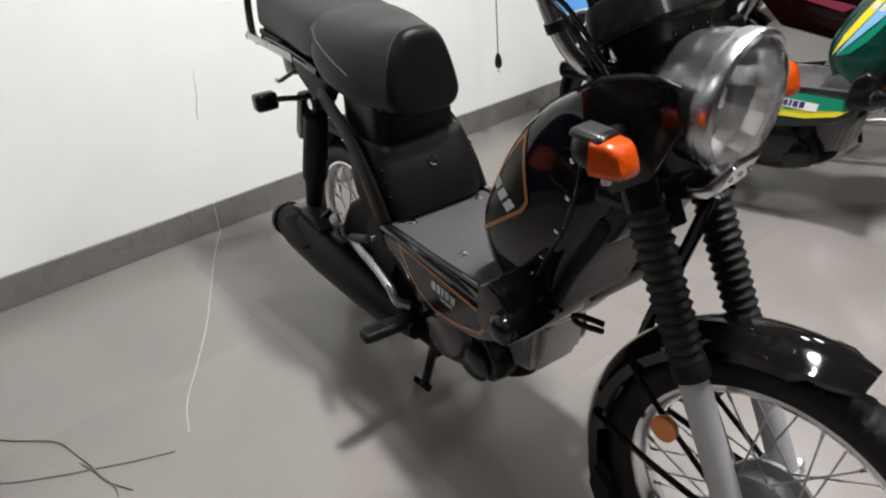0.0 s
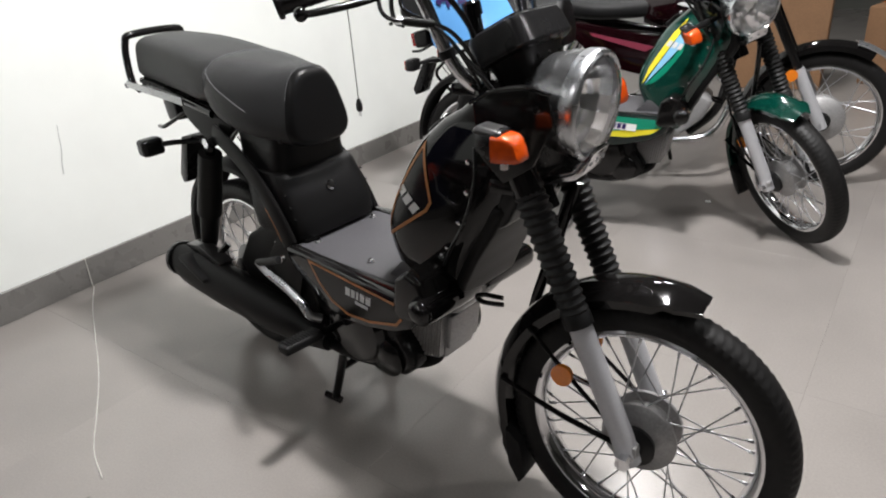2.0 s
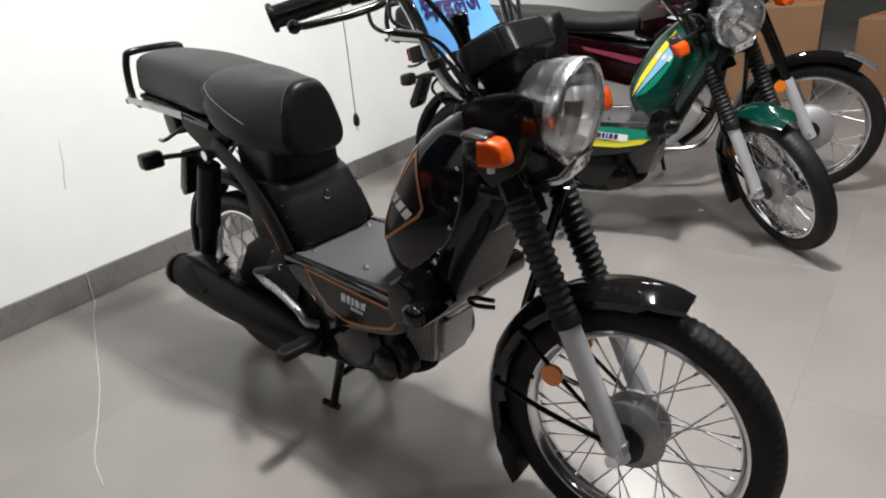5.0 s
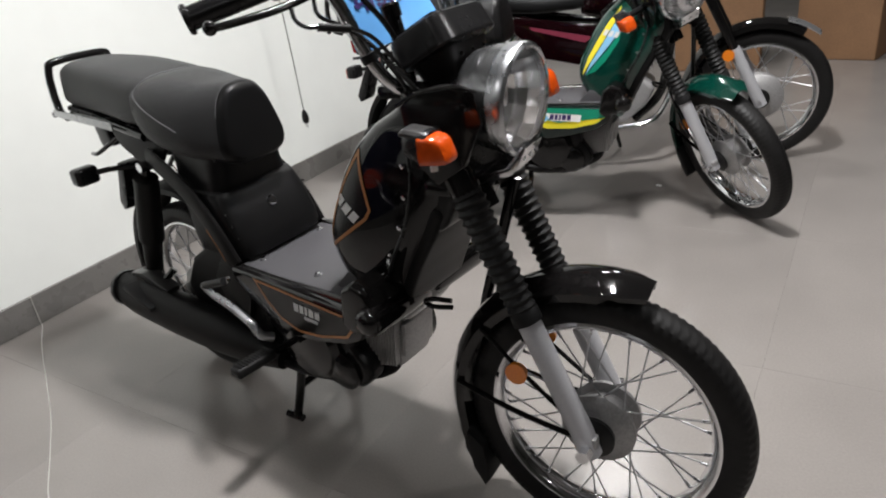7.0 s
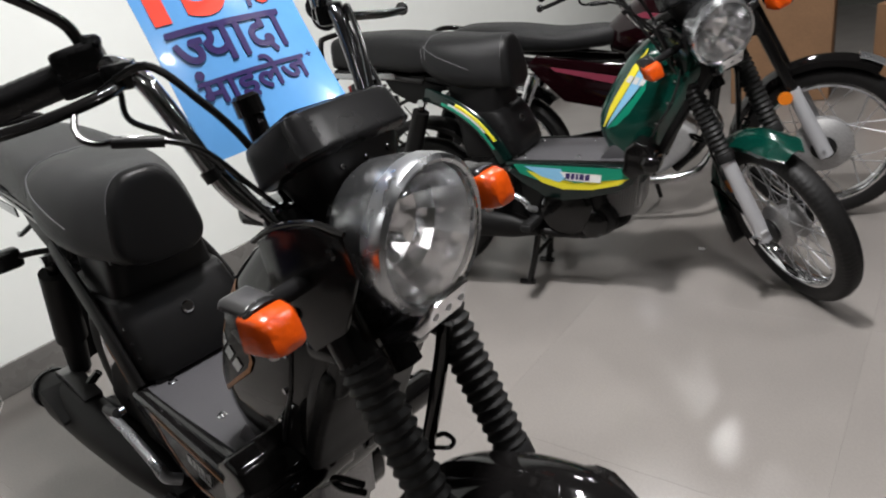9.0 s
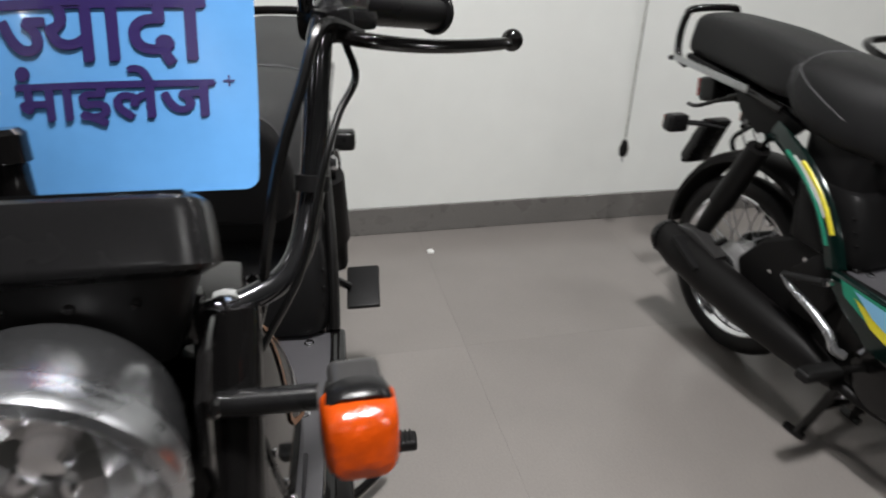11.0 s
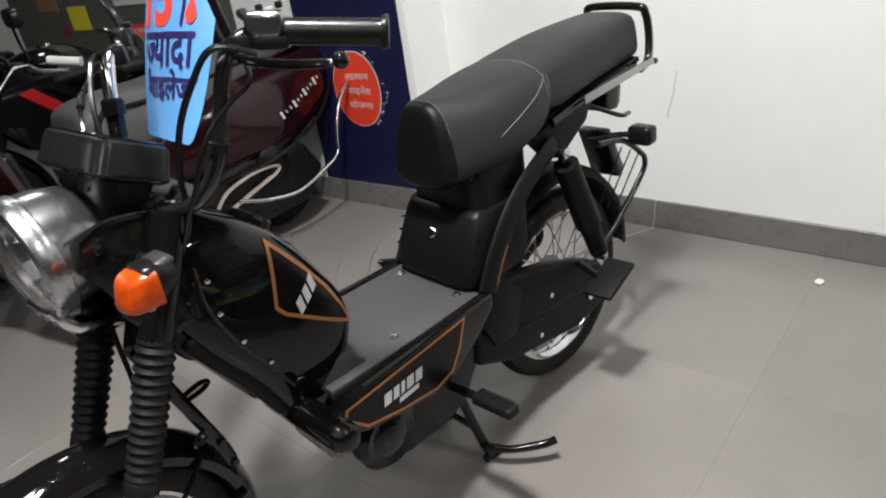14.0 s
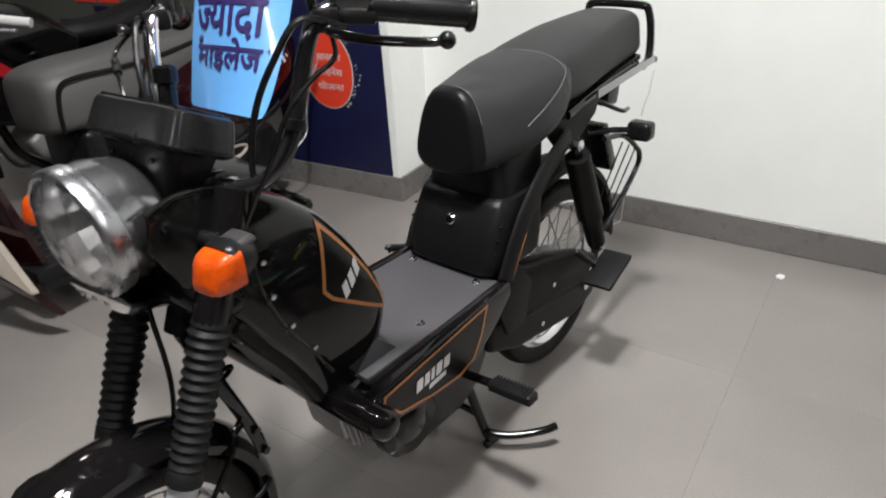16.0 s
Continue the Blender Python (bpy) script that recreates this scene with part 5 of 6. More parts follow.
def advert_board():
    t = thing("advert_board", "grey green advertising board with red labels and a blue band", "poster", pier_pose(-2.0, 0, 0.1735))
    part("board", rbox((0.004, 2.4, 1.5), (0.002, -1.45, 0.86), 0), "grey_paint", t, smooth=False)
    for y, z, w, h, m in ((-0.92, 0.86, 0.17, 0.075, "red_print"), (-1.12, 0.86, 0.17, 0.075, "red_print"), (-1.0, 0.79, 0.12, 0.03, "banner"), (-1.05, 0.70, 0.7, 0.055, "banner"), (-1.05, 0.55, 0.62, 0.22, "white_mark"),
                          (-1.45, 0.62, 0.18, 0.035, "red_print"), (-1.0, 1.02, 0.6, 0.03, "white_mark"), (-1.3, 1.08, 0.35, 0.02, "white_mark"), (-1.75, 0.95, 0.22, 0.14, "yellow"), (-2.1, 1.05, 0.25, 0.10, "carton"), (-1.95, 0.88, 0.10, 0.07, "pink")):
        part("print", rbox((0.003, w, h), (0.0065, y, z), 0), m, t, smooth=False)
    ob = lettering("price_lettering", glyph_mesh("14,999*", 0.006), t, "white_mark", pose(0.0095, -1.185, 0.838, 90, 0, 90))
    wide = max(v.co.x for v in ob.data.vertices)
    for v in ob.data.vertices:
        v.co.x, v.co.y = v.co.x * 0.15 / wide, v.co.y * 0.062
    for k in range(7):
        part("print_line", rbox((0.002, 0.52, 0.006), (0.009, -1.05, 0.48 + 0.024 * k), 0), "grey_paint", t, smooth=False)


wall_banner()
advert_board()


def hanging_cord():
    t = thing("hanging_cable", "thin grey cable with a black plug, hanging down by the wall", "cable")
    x, y = -1.185, 1.128
    part("cord", tube([(x, y, ROOM_H - 0.001), (x + 0.012, y, 2.2), (x - 0.006, y + 0.004, 1.3), (x + 0.010, y - 0.004, 0.8), (x, y, 0.45)], 0.0028, 8), "wire", t)
    plug = part("plug", lathe([(0.006, 0.05), (0.011, 0.04), (0.016, 0.02), (0.016, 0.0), (0.010, -0.012), (0.0, -0.014)], "z", 16, (x, y, 0.405)), "plastic", t, "black two-pin plug")
    for dx in (-0.006, 0.006):
        part("plug_pin", lathe([(0.002, -0.034), (0.002, -0.012)], "z", 8, (x + dx, y, 0.405)), "satin", plug)


hanging_cord()


def wall_mark():
    t = thing("wall_line", "thin dark vertical line on the white wall", "mark", wall_pose(-0.16, 0.535, 0.0))
    # thin grey line, a little thicker towards its lower end
    part("grey_line", tube([(0.0012, 0.016, 0.088), (0.0012, 0.010, 0.05), (0.0012, 0.004, 0.0), (0.0012, -0.010, -0.05), (0.0012, -0.016, -0.088)], (0.0009, 0.0016), 6), "grey_line", t)


wall_mark()


def floor_cord():
    t = thing("white_cord", "thin white cord lying straight across the floor to the wall", "cord")
    part("cord", tube([(-1.340, -0.205, 0.117), (-1.331, -0.206, 0.115), (-1.328, -0.208, 0.09), (-1.324, -0.212, 0.012), (-1.30, -0.218, 0.0025), (-1.15, -0.285, 0.0025), (-0.92, -0.370, 0.0025), (-0.69, -0.455, 0.0025), (-0.5, -0.54, 0.0025), (-0.35, -0.61, 0.0025), (-0.23, -0.64, 0.0025)], 0.0017, 6), "cord", t)


floor_cord()


def loose_wires():
    rng = random.Random(7)
    for pts, r in (([(-0.62, -1.10), (-0.52, -1.03), (-0.42, -0.92), (-0.34, -0.885), (-0.27, -0.86), (-0.20, -0.84), (-0.13, -0.795)], 0.0019), ([(-0.50, -1.20), (-0.36, -1.05), (-0.29, -0.93), (-0.26, -0.86), (-0.22, -0.77), (-0.19, -0.685)], 0.0017), ([(-0.30, -0.88), (-0.18, -0.83), (-0.10, -0.83), (-0.02, -0.86), (0.05, -0.92)], 0.0017)):
        t = thing("loose_wire", "thin grey wire lying loose on the floor", "wire", group="wires on the floor")
        part("wire", tube([(x, y, r + 0.0005 + 0.004 * rng.random() * (0 < i < len(pts) - 1)) for i, (x, y) in enumerate(pts)], r, 6), "wire", t)


loose_wires()


def floor_crumb(x, y, size):
    bm = bmesh.new()
    bmesh.ops.create_icosphere(bm, subdivisions=1, radius=size)
    for v in bm.verts:
        v.co = Vector((v.co.x * 1.3, v.co.y, max(v.co.z * 0.35, -size * 0.2) + size * 0.2))
    ob = part("paper_scrap", bm, "white", at=pose(x, y, 0))
    tagged(ob, "small crumpled white paper scrap on the floor", "scrap")


floor_crumb(-1.22, 0.435, 0.016)
floor_crumb(0.28, 1.78, 0.012)

# ---- motorcycles ----


def motorcycle(at, paint, decal, label, steer_deg, bar_drop=0.0, left_grip="rubber", lens="orange", mark="amber", shrouds=False):
    """A small commuter motorcycle: x ahead, front axle at 0.63."""
    t = thing("motorcycle", label, "motorcycle", at, group="parked motorcycles")
    rake = radians(26)
    axis, foot = Vector((-math.sin(rake), 0, math.cos(rake))), Vector((0.38, 0, 0.86))
    S = Matrix.Translation(foot) @ Matrix.Rotation(radians(steer_deg), 4, axis) @ Matrix.Translation(-foot)
    F, R = Vector((0.63, 0, 0.268)), Vector((-0.60, 0, 0.268))
    wheel(t, F + Vector((0, 0, 0.022)), "front_wheel", 0.088, 24, S @ Matrix.Translation(F) @ Matrix.Scale(1.08, 4) @ Matrix.Translation(-F))
    wheel(t, R + Vector((0, 0, 0.022)), "rear_wheel", 0.065, 24, Matrix.Translation(R) @ Matrix.Scale(1.08, 4) @ Matrix.Translation(-R), 0.036)
    FC = Vector((0.63, 0, 0.29))

    def leg(z, y):
        return Vector((FC.x - (z - FC.z) * math.tan(rake), y, z))

    for y in (-0.085, 0.085):
        part("fork_leg", move(tube([leg(0.27, y), leg(0.52, y)], 0.025, 14, 1), S), "silver", t, "silver fork leg")
        part("fork_tube", move(tube([leg(0.50, y), leg(0.88, y)], 0.019, 14, 1), S), "tube", t)
        part("side_reflector", move(lathe([(0.0, 0.007), (0.022, 0.005), (0.024, 0), (0.024, -0.008)], "y", 18, leg(0.50, y * 1.35) + Vector((-0.03, 0, 0))), S), mark, t, "round side reflector")
        c = Vector((0.43, y * 2.3, 0.93))
        sig = part("turn_signal", move(rbox((0.05, 0.06, 0.05), c, 0.015, 2), S), "plastic", t, "front turn signal with an amber lens")
        part("amber_lens", move(rbox((0.03, 0.054, 0.044), c + Vector((0.03, 0, 0)), 0.012, 2), S), lens, sig)
        low = Matrix.Translation((0, 0, -bar_drop)) @ S
        part("handlebar", move(tube([(0.33, y * 0.3, 0.93 + bar_drop), (0.31, y * 1.2, 1.0), (0.25, y * 2.6, 1.03), (0.16, y * 4.0, 1.01)], 0.011, 10), low), "tube", t)
        part("grip", move(tube([(0.235, y * 2.85, 1.028), (0.155, y * 4.1, 1.008)], 0.018, 14, 1), low), left_grip if y > 0 else "rubber", t)
        part("brake_lever", move(tube([(0.30, y * 2.4, 1.02), (0.29, y * 3.2, 1.0), (0.22, y * 4.2, 0.99)], 0.007, 8), low), "satin", t)
        mir = part("mirror", move(tube([(0.28, y * 2.2, 1.03), (0.30, y * 2.3, 1.10), (0.32, y * 2.8, 1.18)], 0.006, 8), low), "tube", t, "rear view mirror on a stem")
        part("mirror_head", move(ring_loft([[(0.32 + dx, y * 3.2 + p[0], 1.21 + p[1]) for p in squircle(0, 0, 0.06 * k, 0.04 * k, 3, 20)] for dx, k in ((0.025, 0.5), (0.018, 0.85), (0, 1.0), (-0.012, 0.97))]), low), "plastic", mir)
        part("shock_absorber", tube([(-0.55, y * 1.35, 0.36), (-0.42, y * 1.3, 0.66)], 0.026, 12, 1), "chrome", t, "chrome rear shock absorber")
        part("swing_arm", tube([(-0.1, y, 0.36), (-0.62, y * 1.1, 0.29)], 0.02, 10, 1), "tube", t)
        part("frame_tube", tube([(-0.05, y, 0.66), (-0.35, y * 1.2, 0.70), (-0.75, y, 0.78)], 0.016, 10), "tube", t)
        part("foot_peg", rbox((0.035, 0.10, 0.025), (-0.08, y * 2.6, 0.33), 0.007), "rubber", t)
        side = part("side_panel", prism([(-0.02, 0.66), (-0.40, 0.74), (-0.44, 0.70), (-0.30, 0.55), (-0.10, 0.50), (0.0, 0.56)], y * 1.45, y * 1.62, 0.008), paint, t, "painted side panel with a pale flash")
        part("panel_flash", prism([(-0.06, 0.625), (-0.34, 0.690), (-0.33, 0.675), (-0.10, 0.605)], y * 1.62, y * 1.65, 0), decal, side)
    rings = []
    for k in range(31):
        w = radians(60 + k / 30 * 128)
        rad = 0.325
        ring = []
        for r, y in ((rad - 0.03, -0.052), (rad - 0.008, -0.048), (rad + 0.006, -0.02), (rad + 0.008, 0), (rad + 0.006, 0.02), (rad - 0.008, 0.048), (rad - 0.03, 0.052), (rad - 0.012, 0.043), (rad, 0.018), (rad + 0.002, 0), (rad, -0.018), (rad - 0.012, -0.043)):
            ring.append((FC.x + r * math.cos(w), y, FC.z + r * math.sin(w)))
        rings.append(ring)
    guard = part("front_mudguard", move(ring_loft(rings), S), "gloss", t, "black front mudguard with a silver tip")
    part("mudguard_tip", move(ring_loft([[(FC.x + r * math.cos(w), y, FC.z + r * math.sin(w)) for r, y in ((0.330, -0.045), (0.338, 0), (0.330, 0.045), (0.334, 0.045), (0.344, 0), (0.334, -0.045))] for w in (radians(50 + 6 * k) for k in range(5))]), S), "satin", guard, "silver tip")
    part("lower_yoke", move(rbox((0.07, 0.21, 0.03), leg(0.74, 0) - Vector((0.03, 0, 0)), 0.01), S), "tube", t)
    part("upper_yoke", move(rbox((0.07, 0.21, 0.03), leg(0.89, 0) - Vector((0.03, 0, 0)), 0.01), S), "tube", t)
    hp = S @ pose(0.46, 0, 0.90, 0, 5, 0)
    bowl = part("headlamp", move(lathe([(0.0, -0.06), (0.05, -0.05), (0.08, -0.01), (0.088, 0.05), (0.082, 0.055), (0.074, 0.0), (0.045, -0.04), (0.0, -0.05)], "x", 32, caps=False), hp), "gloss", t, "round headlamp")
    part("reflector", move(lathe([(0.08, 0.045), (0.06, 0.0), (0.03, -0.03), (0.0, -0.038)], "x", 14, caps=False), hp), "chrome", bowl, "", False)
    part("lens", move(lathe([(0.083, 0.054), (0.06, 0.066), (0.03, 0.072), (0.0, 0.074), (0.0, 0.071), (0.03, 0.069), (0.06, 0.063), (0.081, 0.051)], "x", 32, caps=False), hp), "lens", bowl)
    part("visor", move(ring_loft([[(0.36 + dx, p[0], z + p[1]) for p in squircle(0, 0, 0.12 * k, 0.05 * k, 3, 24)] for dx, z, k in ((0.12, 0.985, 0.5), (0.09, 0.99, 0.85), (0.03, 1.005, 1.0), (-0.02, 1.02, 0.9))]), S), paint, t, "painted headlamp cowl")
    tank = []
    for x, zb, zt, hw in ((0.33, 0.76, 0.86, 0.06), (0.29, 0.72, 0.91, 0.11), (0.18, 0.69, 0.94, 0.145), (0.05, 0.68, 0.93, 0.145), (-0.06, 0.69, 0.87, 0.11), (-0.12, 0.71, 0.82, 0.07)):
        tank.append([(x, hw * a * (1 - 0.2 * max(0, b)), (zb + zt) / 2 + b * (zt - zb) / 2) for a, b in squircle(0, 0, 1, 1, 2.8, 28)])
    cols = [spline([r[i] for r in tank], 4) for i in range(28)]
    body = part("fuel_tank", ring_loft([[c[k] for c in cols] for k in range(len(cols[0]))]), paint, t, "painted fuel tank with slanting flashes")
    part("filler_cap", lathe([(0.034, 0), (0.034, 0.012), (0.0, 0.016)], "z", 20, (0.14, 0, 0.938)), "chrome", body)
    for y in (-1, 1):
        part("tank_flash", prism([(0.24, 0.805), (0.02, 0.855), (-0.02, 0.845), (0.14, 0.800)], y * 0.1475, y * 0.1500, 0), decal, body)
        part("tank_flash", prism([(0.20, 0.775), (0.04, 0.805), (0.02, 0.798), (0.14, 0.765)], y * 0.1475, y * 0.1500, 0), "white_mark", body)
    seat = []
    for x, zb, zt, hw in ((-0.08, 0.74, 0.80, 0.07), (-0.16, 0.735, 0.815, 0.11), (-0.32, 0.735, 0.82, 0.13), (-0.50, 0.755, 0.855, 0.125), (-0.70, 0.79, 0.875, 0.11), (-0.78, 0.81, 0.86, 0.08)):
        seat.append([(x, hw * a, (zb + zt) / 2 + b * (zt - zb) / 2) for a, b in squircle(0, 0, 1, 1, 3.2, 28)])
    cols = [spline([r[i] for r in seat], 4) for i in range(28)]
    part("seat", ring_loft([[c[k] for c in cols] for k in range(len(cols[0]))]), "seat_black", t, "black vinyl dual seat")
    part("grab_rail", tube([(-0.62, -0.13, 0.80), (-0.82, -0.11, 0.86), (-0.86, 0, 0.87), (-0.82, 0.11, 0.86), (-0.62, 0.13, 0.80)], 0.011, 10), "tube", t)
    part("tail_cowl", ring_loft([[(x, p[0], z + p[1]) for p in squircle(0, 0, w, h, 3, 20)] for x, z, w, h in ((-0.55, 0.74, 0.10, 0.045), (-0.72, 0.77, 0.08, 0.045), (-0.84, 0.79, 0.055, 0.035))]), paint, t)
    part("tail_lamp", rbox((0.03, 0.09, 0.06), (-0.86, 0, 0.79), 0.01), "red_lens", t)
    rings = []
    for k in range(19):
        w = radians(45 + k / 18 * 120)
        rings.append([(R.x + r * math.cos(w), y, 0.30 + r * math.sin(w)) for r, y in ((0.31, -0.06), (0.325, -0.05), (0.332, 0), (0.325, 0.05), (0.31, 0.06), (0.318, 0.045), (0.325, 0), (0.318, -0.045))])
    part("rear_mudguard", ring_loft(rings), "plastic", t)
    eng = part("engine", prism([(0.16, 0.30), (0.20, 0.38), (0.10, 0.46), (-0.10, 0.44), (-0.16, 0.36), (-0.12, 0.24), (0.06, 0.22)], -0.11, 0.11, 0.025, 3), "alloy", t, "grey engine casing")
    for k in range(8):
        part("cylinder_fin", rbox((0.13, 0.15, 0.006), (0.12 + 0.006 * k, 0, 0.47 + 0.018 * k), 0.002, 1, (0, 12, 0)), "alloy", eng)
    part("cylinder", rbox((0.10, 0.11, 0.16), (0.14, 0, 0.53), 0.015, 2, (0, 12, 0)), "alloy", eng)
    part("clutch_cover", lathe([(0.085, -0.10), (0.085, -0.13), (0.06, -0.145), (0.0, -0.147)], "y", 28, (-0.02, 0, 0.34)), "satin", eng)
    part("down_tube", tube([(0.36, 0, 0.84), (0.27, 0, 0.60), (0.22, 0, 0.34), (0.10, 0, 0.21)], 0.02, 10), "tube", t)
    part("exhaust_pipe", tube([(0.20, -0.04, 0.50), (0.27, -0.07, 0.40), (0.20, -0.11, 0.24), (0.0, -0.14, 0.21), (-0.2, -0.16, 0.24)], 0.017, 10), "chrome", t)
    part("muffler", tube([(-0.16, -0.16, 0.24), (-0.30, -0.175, 0.26), (-0.70, -0.20, 0.34)], (0.030, 0.048), 18), "tube", t, "black exhaust muffler")
    part("side_stand", tube([(-0.02, 0.10, 0.25), (0.02, 0.20, 0.012)], 0.010, 8, 1), "tube", t)
    if shrouds:
        for y in (-1, 1):
            shroud = part("tank_shroud", prism([(0.44, 0.80), (0.33, 0.90), (0.05, 0.88), (-0.12, 0.78), (-0.06, 0.58), (0.12, 0.44), (0.33, 0.50), (0.47, 0.66)], y * 0.125, y * 0.168, 0.018, 3), paint, t, "glossy black side shroud with a red streak")
            part("shroud_streak", prism([(0.36, 0.79), (0.30, 0.80), (0.06, 0.58), (0.11, 0.56)], y * 0.167, y * 0.171, 0), decal, shroud)
            part("shroud_edge", tube([(0.455, y * 0.166, 0.79), (0.335, y * 0.168, 0.895), (0.06, y * 0.168, 0.875)], 0.004, 8, 1), "silver", shroud)
    return t


motorcycle(pose(-0.040, 2.02, 0, 0, 0, 20), "dark_maroon", "pink", "dark maroon motorcycle with pink and white flashes, parked behind mopeds", -4)
motorcycle(pose(-0.13, -2.42, 0, 0, 0, 4), "gloss", "red_paint", "black motorcycle with red flashes and one white grip, beyond the scooter", 4, 0.12, "white", "red_lens", "red_lens", True)

# ---- scooter ----


def scooter(at):
    t = thing("scooter", "dark maroon scooter with a grey seat and chrome side guard", "scooter", at)
    I = Matrix.Identity(4)
    small = Matrix.Scale(0.82, 4)
    for c, n in ((Vector((0.98, 0, 0.22)), "front_wheel"), (Vector((-0.56, 0, 0.22)), "rear_wheel")):
        R = 0.22
        tyre = [(0.135, -0.035), (0.17, -0.046), (0.205, -0.042), (R, -0.018), (R, 0.018), (0.205, 0.042), (0.17, 0.046), (0.135, 0.035)]
        w = part(n, lathe([(0.02, -0.05), (0.09, -0.03), (0.13, -0.035), (0.14, -0.04), (0.14, 0.04), (0.13, 0.035), (0.09, 0.03), (0.02, 0.05)], "y", 32, c), "satin", t, "small grey pressed wheel")
        part("tyre", lathe(tyre, "y", 40, c, caps=False), "tyre", w, "black tyre")
    rings = []
    for x, zb, zt, hw in ((-0.98, 0.66, 0.74, 0.06), (-0.92, 0.60, 0.77, 0.13), (-0.78, 0.47, 0.785, 0.20), (-0.55, 0.37, 0.785, 0.245), (-0.30, 0.36, 0.765, 0.24), (-0.10, 0.38, 0.70, 0.19), (0.04, 0.38, 0.62, 0.15), (0.10, 0.40, 0.58, 0.11)):
        rings.append([(x, hw * a, (zb + zt) / 2 + b * (zt - zb) / 2) for a, b in squircle(0, 0, 1, 1, 3.0, 32)])
    cols = [spline([r[i] for r in rings], 4) for i in range(32)]
    body = part("rear_body", ring_loft([[c[k] for c in cols] for k in range(len(cols[0]))]), "maroon", t, "dark maroon rear body with a pale script mark")
    for y in (-1, 1):
        for k in range(11):
            x = -0.50 - 0.026 * k
            part("script_mark", rbox((0.006 if k % 3 else 0.012, 0.004, 0.034 if k % 3 == 0 else 0.016), (x, y * (0.2525 - 0.0052 * max(0, k - 3)), 0.560 + 0.0095 * k), 0.001, 1, (0, 24, 0)), "white_mark", body)
        part("body_trim", tube([(-0.90, y * 0.150, 0.62), (-0.70, y * 0.232, 0.49), (-0.40, y * 0.250, 0.40), (-0.10, y * 0.20, 0.38)], 0.008, 8), "tube", body)
    # seat: one tall grey cushion, its side folded over a dark contour
    rings = []
    for x, zb, zt, hw in ((0.255, 0.60, 0.735, 0.080), (0.240, 0.585, 0.775, 0.125), (0.18, 0.58, 0.795, 0.158), (0.06, 0.585, 0.805, 0.172), (-0.12, 0.62, 0.808, 0.180), (-0.35, 0.70, 0.828, 0.182), (-0.60, 0.765, 0.848, 0.158), (-0.78, 0.78, 0.838, 0.11), (-0.83, 0.785, 0.815, 0.07)):
        rings.append([(x, hw * a * (1 - 0.10 * max(0, b) ** 2), (zb + zt) / 2 + b * (zt - zb) / 2) for a, b in squircle(0, 0, 1, 1, 4.2, 36)])
    cols = [spline([r[i] for r in rings], 4) for i in range(36)]
    seat = part("seat", ring_loft([[c[k] for c in cols] for k in range(len(cols[0]))]), "seat_grey", t, "grey brown vinyl seat with a tall rounded nose")
    for y in (-1, 1):
        part("seat_band", tube([(0.222, y * 0.142, 0.60), (0.216, y * 0.146, 0.68), (0.196, y * 0.152, 0.745), (0.14, y * 0.164, 0.765), (0.0, y * 0.1745, 0.765), (-0.20, y * 0.180, 0.775), (-0.45, y * 0.172, 0.805)], 0.008, 8), "seat_dark", seat, "dark contour band along the side")
    part("under_seat", prism([(0.16, 0.58), (0.17, 0.30), (0.0, 0.26), (-0.3, 0.30), (-0.3, 0.60)], -0.14, 0.14, 0.03, 3), "plastic", t, "black panel under the seat")
    board = part("floorboard", rbox((0.40, 0.46, 0.05), (0.30, 0, 0.205), 0.015, 2), "rubber", t, "black floor mat with a beige front border")
    for k in range(6):
        part("board_rib", rbox((0.34, 0.012, 0.006), (0.30, -0.15 + 0.06 * k, 0.232), 0.002, 1), "rubber", board)
    part("underside", prism([(0.10, 0.205), (0.50, 0.205), (0.48, 0.14), (0.10, 0.12)], -0.22, 0.22, 0.012), "plastic", t)
    # winged front apron: beige face, maroon rim below it
    here = at.inverted()
    grid, rim_rows = [], []
    for k in range(25):
        u = -1 + k / 12
        w = abs(u)
        low = Vector((0.655 - 0.155 * w ** 1.2, -1.74 + 0.45 * u, 0.41 - 0.21 * w))
        top = Vector((0.540 - 0.035 * w, -1.74 + 0.45 * u, 0.68 - 0.47 * w ** 0.95))
        mid = (low + top) / 2 + Vector((0.022, 0, 0.012)) * (1 - w)
        back = Vector((-0.022, 0, -0.012))
        grid.append([here @ q for q in (low, low * 0.7 + mid * 0.3 + Vector((0.006, 0, 0.002)), mid, top, top + back, mid + back, low + back)])
        drop = Vector((-0.050, 0, -0.135 + 0.03 * w))
        rim_rows.append([here @ q for q in (low + Vector((0.004, 0, 0.0)), low + drop * 0.5 + Vector((0.012, 0, 0)), low + drop, low + drop + Vector((-0.02, 0, 0.0)), low + Vector((-0.02, 0, -0.002)))])
    apron = part("front_apron", ring_loft([[tuple(q) for q in r] for r in grid]), "beige", t, "winged beige front apron")
    part("apron_rim", ring_loft([[tuple(q) for q in r] for r in rim_rows]), "maroon", apron, "dark maroon lower rim")
    for u in (0.62, 0.74):
        q = here @ Vector((0.556 - 0.06 * (u - 0.62), -1.74 + 0.45 * u, 0.315 - 0.30 * (u - 0.62)))
        part("apron_bolt", lathe([(0.007, 0), (0.007, 0.006), (0, 0.007)], "x", 10, q), "tube", apron)
    rows = []
